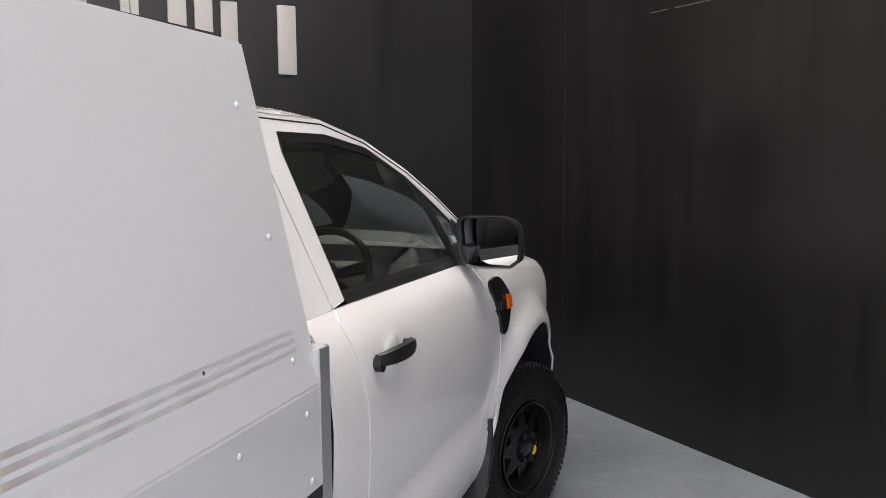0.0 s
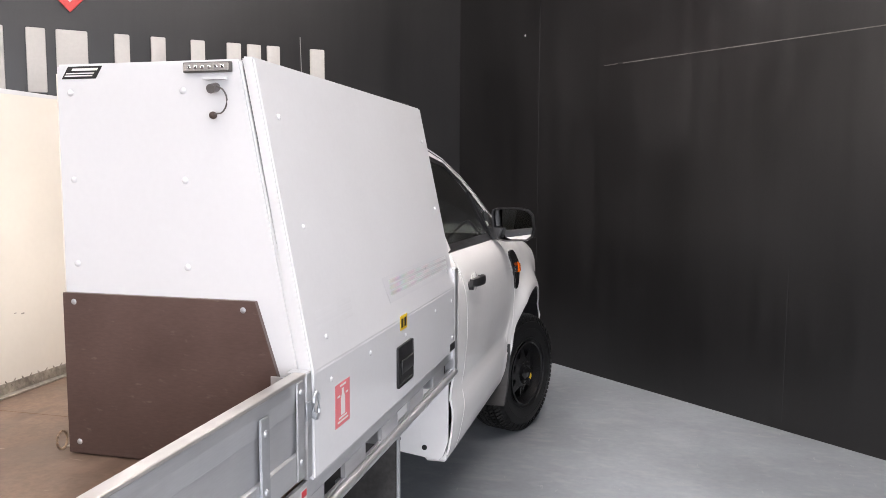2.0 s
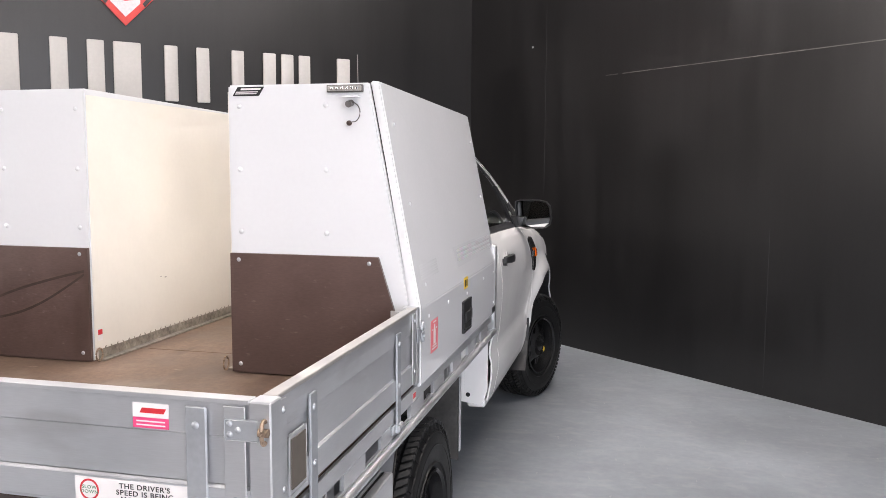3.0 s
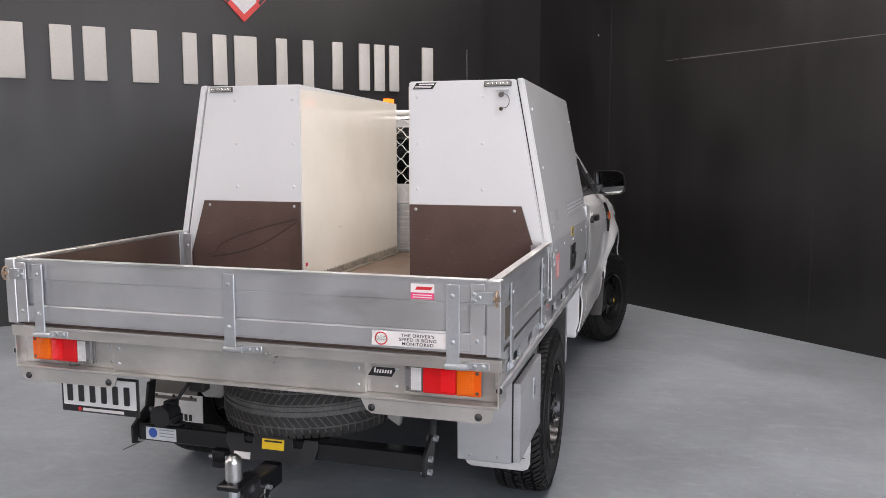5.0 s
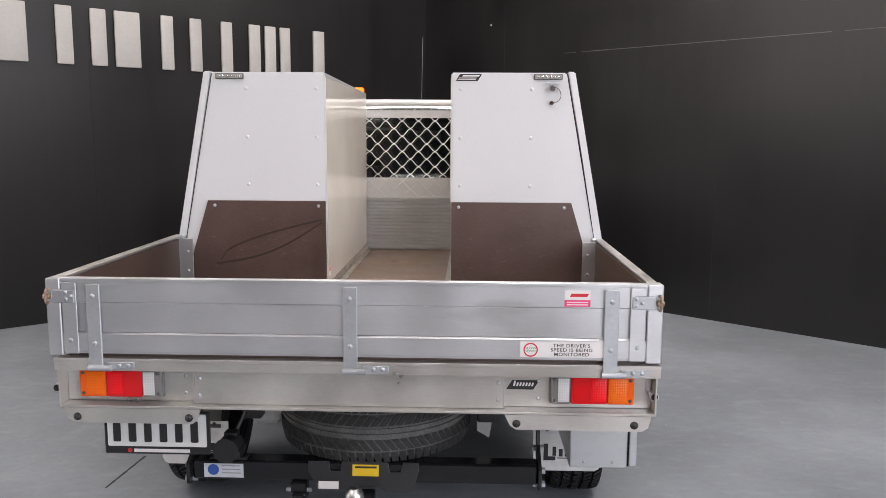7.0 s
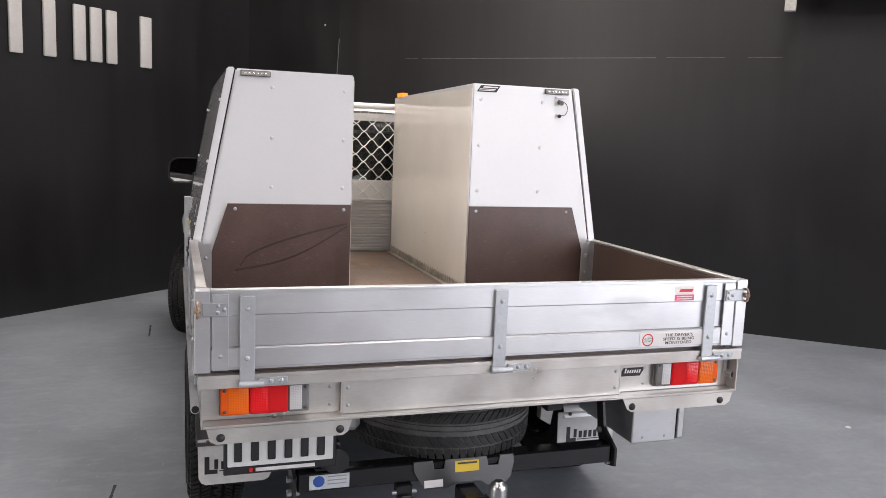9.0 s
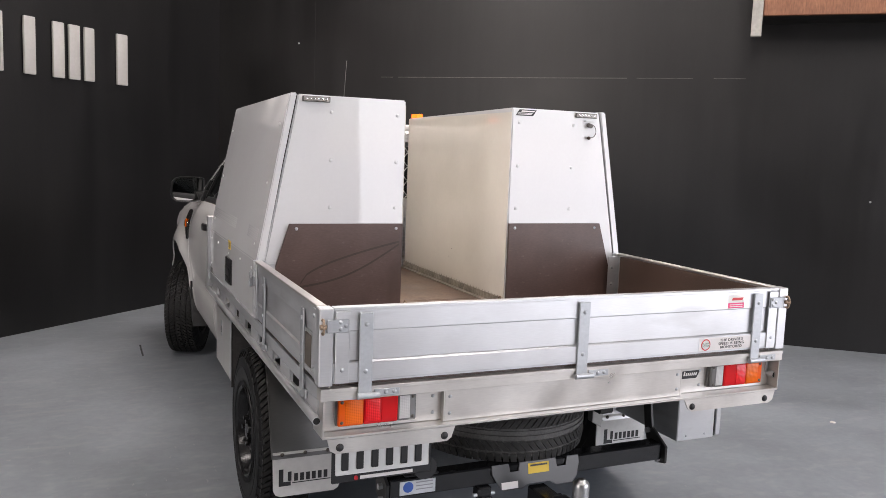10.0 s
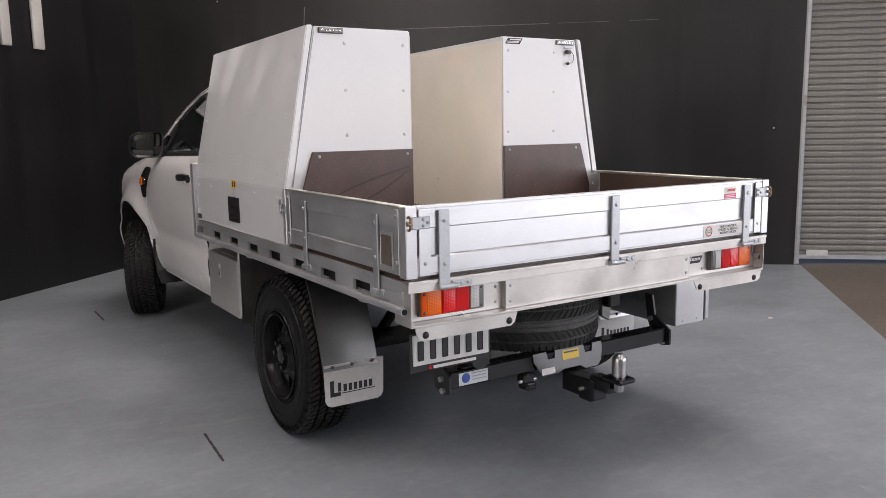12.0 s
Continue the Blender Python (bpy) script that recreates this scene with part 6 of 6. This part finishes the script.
words("SLOW", 0.0105, 0.586, 1.0235, -0.0067, mat("ink_green", (0.05, 0.2, 0.1), 0.5), sign)
words("DOWN", 0.0105, 0.586, 1.0135, -0.0067, mat("ink_green", (0.05, 0.2, 0.1)), sign)
st = part("dealer_sticker", boxm(0.692, 0.775, -0.0002, 0.0008, 1.184, 1.214), M_SIGNW, tailgate, "white and pink sticker")
part("red_bar", prism(bmesh.new(), [(0.708, 1.193), (0.764, 1.193), (0.770, 1.204), (0.714, 1.204)], "y", -0.0007, -0.0003), M_RING, st)
part("pink_panel", boxm(0.692, 0.775, -0.0002, 0.0008, 1.161, 1.183), mat("pink_sticker", (0.75, 0.07, 0.2), 0.45), st)
for k in range(2):
    part("text_bar", boxm(0.70, 0.767, -0.0007, -0.0003, 1.166 + k * 0.008, 1.169 + k * 0.008), M_SIGNW, st)
mk = part("maker_badge", prism(bmesh.new(), [(0.512, 0.866), (0.602, 0.866), (0.622, 0.898), (0.532, 0.898)], "y", 0.0525, 0.0545), M_PLASTIC, truck, "black maker badge with pale bars")
bm = bmesh.new()
for k in range(7):
    prism(bm, [(0.535 + k * 0.01, 0.878), (0.541 + k * 0.01, 0.878), (0.544 + k * 0.01, 0.89 + (0.006 if k == 0 else 0)), (0.538 + k * 0.01, 0.89 + (0.006 if k == 0 else 0))], "y", 0.0515, 0.0522)
part("text_bar", bm, M_SIGNW, mk)

# ---- on the walls ----
MWL = Matrix(((-DL.x, IN_L.x, 0, CORNER.x), (-DL.y, IN_L.y, 0, CORNER.y), (0, 0, 1, 0), (0, 0, 0, 1)))    # x along the lettered wall towards the corner, y into the room
MWR = Matrix(((DR.x, IN_R.x, 0, CORNER.x), (DR.y, IN_R.y, 0, CORNER.y), (0, 0, 1, 0), (0, 0, 0, 1)))      # x along the dark wall away from the corner, y into the room


def wall_x(px):
    """Place along the lettered wall (0 at the corner, negative away from it) from a world x."""
    return (px - CORNER.x) / math.cos(AL)


def stem(bars, z0=2.325, z1=2.845, depth=0.035):
    bm = bmesh.new()
    for a, b in bars:
        bx(bm, wall_x(a), wall_x(b), 0.006, depth, z0, z1, 0.012, 2)
    bm.transform(MWL)
    return bm


NAME_BARS = [[(-4.80, -4.42)], [(-4.26, -4.12)], [(-4.05, -3.90)], [(-3.73, -3.55)], [(-3.375, -3.27), (-3.155, -3.05)], [(-2.995, -2.82)], [(-2.67, -2.58), (-2.455, -2.365)],
             [(-2.21, -2.12), (-1.98, -1.885)], [(-1.845, -1.75)], [(-1.71, -1.62)], [(-1.405, -1.30)]]
for bars in NAME_BARS:
    o = part("wall_sign_bar", stem(bars), M_LETTER, None, smooth=True)
    tagged(o, "raised pale sign bar on the charcoal wall", "wall sign", group="bars of the wall sign")

# shield emblem above the bars
bm = bmesh.new()
xc = wall_x(-2.91)
prism(bm, [(xc, 2.99), (xc + 0.36, 3.36), (xc + 0.36, 3.62), (xc + 0.28, 3.72), (xc - 0.28, 3.72), (xc - 0.36, 3.62), (xc - 0.36, 3.36)], "y", 0.006, 0.03, 0.004)
bm.transform(MWL)
sh = tagged(part("wall_emblem", bm, mat("emblem_red", (0.55, 0.04, 0.035), 0.35), None), "red shield emblem with pale fields on the wall", "emblem")
for name, pts, m in (("pale_field", [(xc, 3.07), (xc + 0.13, 3.20), (xc + 0.13, 3.24), (xc, 3.21), (xc - 0.13, 3.24), (xc - 0.13, 3.20)], mat("emblem_silver", (0.5, 0.5, 0.52), 0.4, 0.3)),
                     ("pale_field", [(xc - 0.24, 3.36), (xc, 3.29), (xc + 0.24, 3.36), (xc + 0.24, 3.55), (xc - 0.24, 3.55)], mat("emblem_silver", (0.5, 0.5, 0.52))),
                     ("dark_edge", [(xc + 0.17, 3.17), (xc + 0.30, 3.33), (xc + 0.27, 3.34), (xc + 0.15, 3.20)], M_PLASTIC), ("dark_edge", [(xc - 0.17, 3.17), (xc - 0.30, 3.33), (xc - 0.27, 3.34), (xc - 0.15, 3.20)], M_PLASTIC)):
    bm = prism(bmesh.new(), pts, "y", 0.0305, 0.036, 0.001)
    bm.transform(MWL)
    part(name, bm, m, sh)

# panel joints, a chalk-like scratch and small marks on the dark wall
M_JOINT = mat("scuffed_paint_joint", (0.10, 0.095, 0.09), 0.6, var=0.4, scale=15)
M_JOINTD = mat("dark_joint", (0.008, 0.008, 0.008), 0.8)
bm = bmesh.new()
for a, b, w in ((2.15, 2.30, 0.003), (2.36, 4.9, 0.0035), (5.0, 5.55, 0.002), (5.75, 6.05, 0.003)):
    bx(bm, a, b, 0.0, 0.0015, 2.58 - w, 2.58 + w)
bm.transform(MWR)
tagged(part("panel_joint", bm, M_JOINT), "pale scuffed horizontal joint in the wall lining", "wall joint", kind="structure")
bm = bmesh.new()
bx(bm, 3.935, 3.94, 0.0, 0.0015, 0.0, 1.25)
bx(bm, 1.3, 1.303, 0.0, 0.0015, 0.0, 4)
bm.transform(MWR)
tagged(part("panel_joint", bm, mat("faint_joint", (0.02, 0.02, 0.0205), 0.6)), "faint upright joint in the wall lining", "wall joint", kind="structure")
bm = bmesh.new()
bx(bm, wall_x(-3.17), wall_x(-3.17) + 0.004, 0.0, 0.0015, 0.0, 2.39)
bm.transform(MWL)
tagged(part("panel_joint", bm, M_JOINTD), "dark upright joint in the lettered wall", "wall joint", kind="structure")
for s, z in ((1.09, 2.965), (7.25, 1.43)):
    bm = dome(bmesh.new(), (s, 0.0, z), (0, 1, 0), 0.011, 0.006)
    bm.transform(MWR)
    tagged(part("wall_screw", bm, mat("screw_head", (0.5, 0.5, 0.5), 0.4, 0.5), smooth=True), "small pale screw head in the dark wall", "screw")

# antenna of the truck, seen behind the box
bm = rod(bmesh.new(), (0.033, 3.30, 1.91), (0.044, 3.245, 2.38), 0.0022, 6)
rod(bm, (0.032, 3.305, 1.905), (0.0335, 3.296, 1.95), 0.008, 8)
part("antenna", bm, mat("grey_whip", (0.2, 0.2, 0.2), 0.4, 0.6), truck, "thin whip antenna")

# ---- roller shutter, its guide and the housing above ----
M_SLAT = mat("shutter_slat_grey", (0.22, 0.208, 0.19), 0.42, 0.2, bump=0.08, scale=40, var=0.1, big=2, bigvar=0.15)
shut = thing("roller_shutter", "closed grey corrugated roller shutter with a light gap below", "roller shutter", at=tuple(MWR @ Vector((SHUT0, -0.1, 0))))
base = shut.matrix_basis.copy()
inv = Matrix.Translation(-Vector(shut.location))


def on_shut(name, bm, m, parent=None, label="", smooth=False):
    bm.transform(inv @ MWR)
    return part(name, bm, m, parent or shut, label, smooth)


def curtain_slat(z0, z1, s0, s1):
    bm = bmesh.new()
    prof = [(-0.102, z0), (-0.100, z0 + 0.005), (-0.084, z0 + 0.011), (-0.082, z0 + 0.022), (-0.080, z0 + 0.04), (-0.083, z1 - 0.010), (-0.090, z1 - 0.004), (-0.102, z1)]
    a = [bm.verts.new((s0, y, z)) for y, z in prof]
    b = [bm.verts.new((s1, y, z)) for y, z in prof]
    for i in range(len(prof) - 1):
        bm.faces.new((a[i], b[i], b[i + 1], a[i + 1]))
    return bm


def fill_shutter():
    z = 0.055
    first = None
    while z < SHUT_H:
        o = on_shut("slat", curtain_slat(z, z + 0.0625, SHUT0 + 0.03, SHUT1 - 0.03), M_SLAT) if first is None else None
        if first is None:
            first = (o, z)
        else:
            o = new("slat", first[0].data)
            o.parent = shut
            o.location = (0, 0, z - first[1])
        z += 0.0625


on_shut("bottom_rail", boxm(SHUT0 + 0.03, SHUT1 - 0.03, -0.115, -0.07, 0.028, 0.075, 0.004), M_STEEL, label="steel bottom rail")
on_shut("lock_plate", boxm(SHUT0 + 0.12, SHUT0 + 0.34, -0.07, -0.06, 0.06, 0.13, 0.004), mat("pale_plate", (0.55, 0.54, 0.52), 0.5, 0.2), label="pale lock plate")
on_shut("guide_track", boxm(SHUT0 + 0.0, SHUT0 + 0.045, -0.13, -0.03, -0.02, SHUT_H, 0.003), M_STEEL, label="steel guide track")
on_shut("guide_angle", boxm(SHUT0 - 0.014, SHUT0 + 0.004, -0.028, 0.008, -0.02, SHUT_H, 0.002), mat("pale_guide", (0.34, 0.32, 0.30), 0.5, 0.1), label="pale painted guide angle")
on_shut("guide_clip", boxm(SHUT0 - 0.005, SHUT0 + 0.035, -0.029, 0.012, 1.66, 1.76, 0.003), mat("pale_guide", (0.34, 0.32, 0.30)))
on_shut("guide_track", boxm(SHUT1 - 0.045, SHUT1, -0.13, -0.03, -0.02, SHUT_H, 0.003), M_STEEL)

M_TIMBER = mat("brown_stained_timber", (0.30, 0.13, 0.07), 0.55, bump=0.2, scale=20, var=0.25, big=3, bigvar=0.2, stretch=(6, 1, 1))
hous = thing("shutter_housing", "timber shutter housing with a pale end board", "shutter housing", at=tuple(MWR @ Vector((6.2, 0.3, 3.1))))
inv2 = Matrix.Translation(-Vector(hous.location))
for name, bm, m, lab in (("end_board", boxm(6.05, 6.14, 0.58, 0.645, 2.895, 4.6, 0.005), mat("pale_board", (0.42, 0.41, 0.37), 0.55, var=0.1, big=4, bigvar=0.15), "pale painted end board"),
                         ("end_panel", boxm(6.075, 6.115, 0.004, 0.578, 3.085, 4.6), M_WALL, "dark end panel"),
                         ("timber_face", boxm(6.142, 12.0, 0.56, 0.62, 3.08, 3.48, 0.005), M_TIMBER, "brown timber beam"),
                         ("soffit", boxm(6.117, 12.0, 0.004, 0.558, 3.10, 3.13), M_WALL, "dark soffit"),
                         ("upper_face", boxm(6.142, 12.0, 0.56, 0.61, 3.483, 5.0), M_WALL, "dark upper facing")):
    bm.transform(inv2 @ MWR)
    part(name, bm, m, hous, lab)

# ---- marks on the floor ----
M_TAPE = mat("black_rubber_mark", (0.02, 0.02, 0.02), 0.6, var=0.3)


def floor_mark(x0, y0, x1, y1, w):
    a, b = Vector((x0, y0, 0)), Vector((x1, y1, 0))
    d = (b - a).normalized()
    n = Vector((-d.y, d.x, 0)) * w
    bm = bmesh.new()
    k = 0
    L = (b - a).length
    t = 0.0
    while t < L:
        e = min(L, t + 0.08 + 0.08 * random.random())
        for q in [[a + d * t + n, a + d * e + n * 0.6, a + d * e - n * 0.7, a + d * t - n]]:
            bm.faces.new([bm.verts.new((v.x, v.y, ground_z(v.y) + 0.0015)) for v in q])
        t = e
    return tagged(part("floor_mark", bm, M_TAPE), "thin black scuffed mark on the grey floor", "floor mark", kind="structure")


floor_mark(-1.335, 1.50, -1.365, 1.09, 0.008)
floor_mark(-1.27, 5.07, -1.27, 4.63, 0.009)
bm = dome(bmesh.new(), (3.01, 1.36, ground_z(1.36)), (0, 0, 1), 0.02, 0.008)
tagged(part("paper_scrap", bm, mat("paper", (0.7, 0.68, 0.63)), smooth=True), "tiny white paper scrap lying on the floor", "paper")

# ---- ceiling lamps ----
M_TUBE = bpy.data.materials.new("lamp_tube")
M_TUBE.use_nodes = True
e = M_TUBE.node_tree.nodes["Principled BSDF"]
e.inputs["Emission Color"].default_value = (1.0, 0.95, 0.89, 1)
e.inputs["Emission Strength"].default_value = 38


def ceiling_lamp():
    l = thing("ceiling_lamp", "long white ceiling strip lamp, lit", "ceiling lamp", group="ceiling lamps", at=(0, 0, 0))
    part("housing", boxm(-1.5, 1.5, -0.13, 0.13, 0.0, 0.08, 0.01), M_WHITE, l)
    part("diffuser", boxm(-1.47, 1.47, -0.11, 0.11, -0.012, -0.001, 0.004), M_TUBE, l, "lit diffuser")
    return l


lamp0 = ceiling_lamp()
ang = AL
# lamps out of view; spots chosen to balance wall, floor and truck brightness
spots = [(a, b) for b, row in ((1.5, (2.2, 5.0)), (3.0, (3.4,)), (6.2, (2.6,)), (4.4, (6.8,)), (6.2, (9.8,)), (10.3, (2.6, 6.2, 9.8))) for a in row]
for i, (a, b) in enumerate(spots):
    q = wl(a, b)
    m = Matrix.Translation((q.x, q.y, 5.2)) @ Matrix.Rotation(ang, 4, "Z")
    if i == 0:
        lamp0.matrix_basis = m
    else:
        copy_thing(lamp0, m)

fill_shutter()
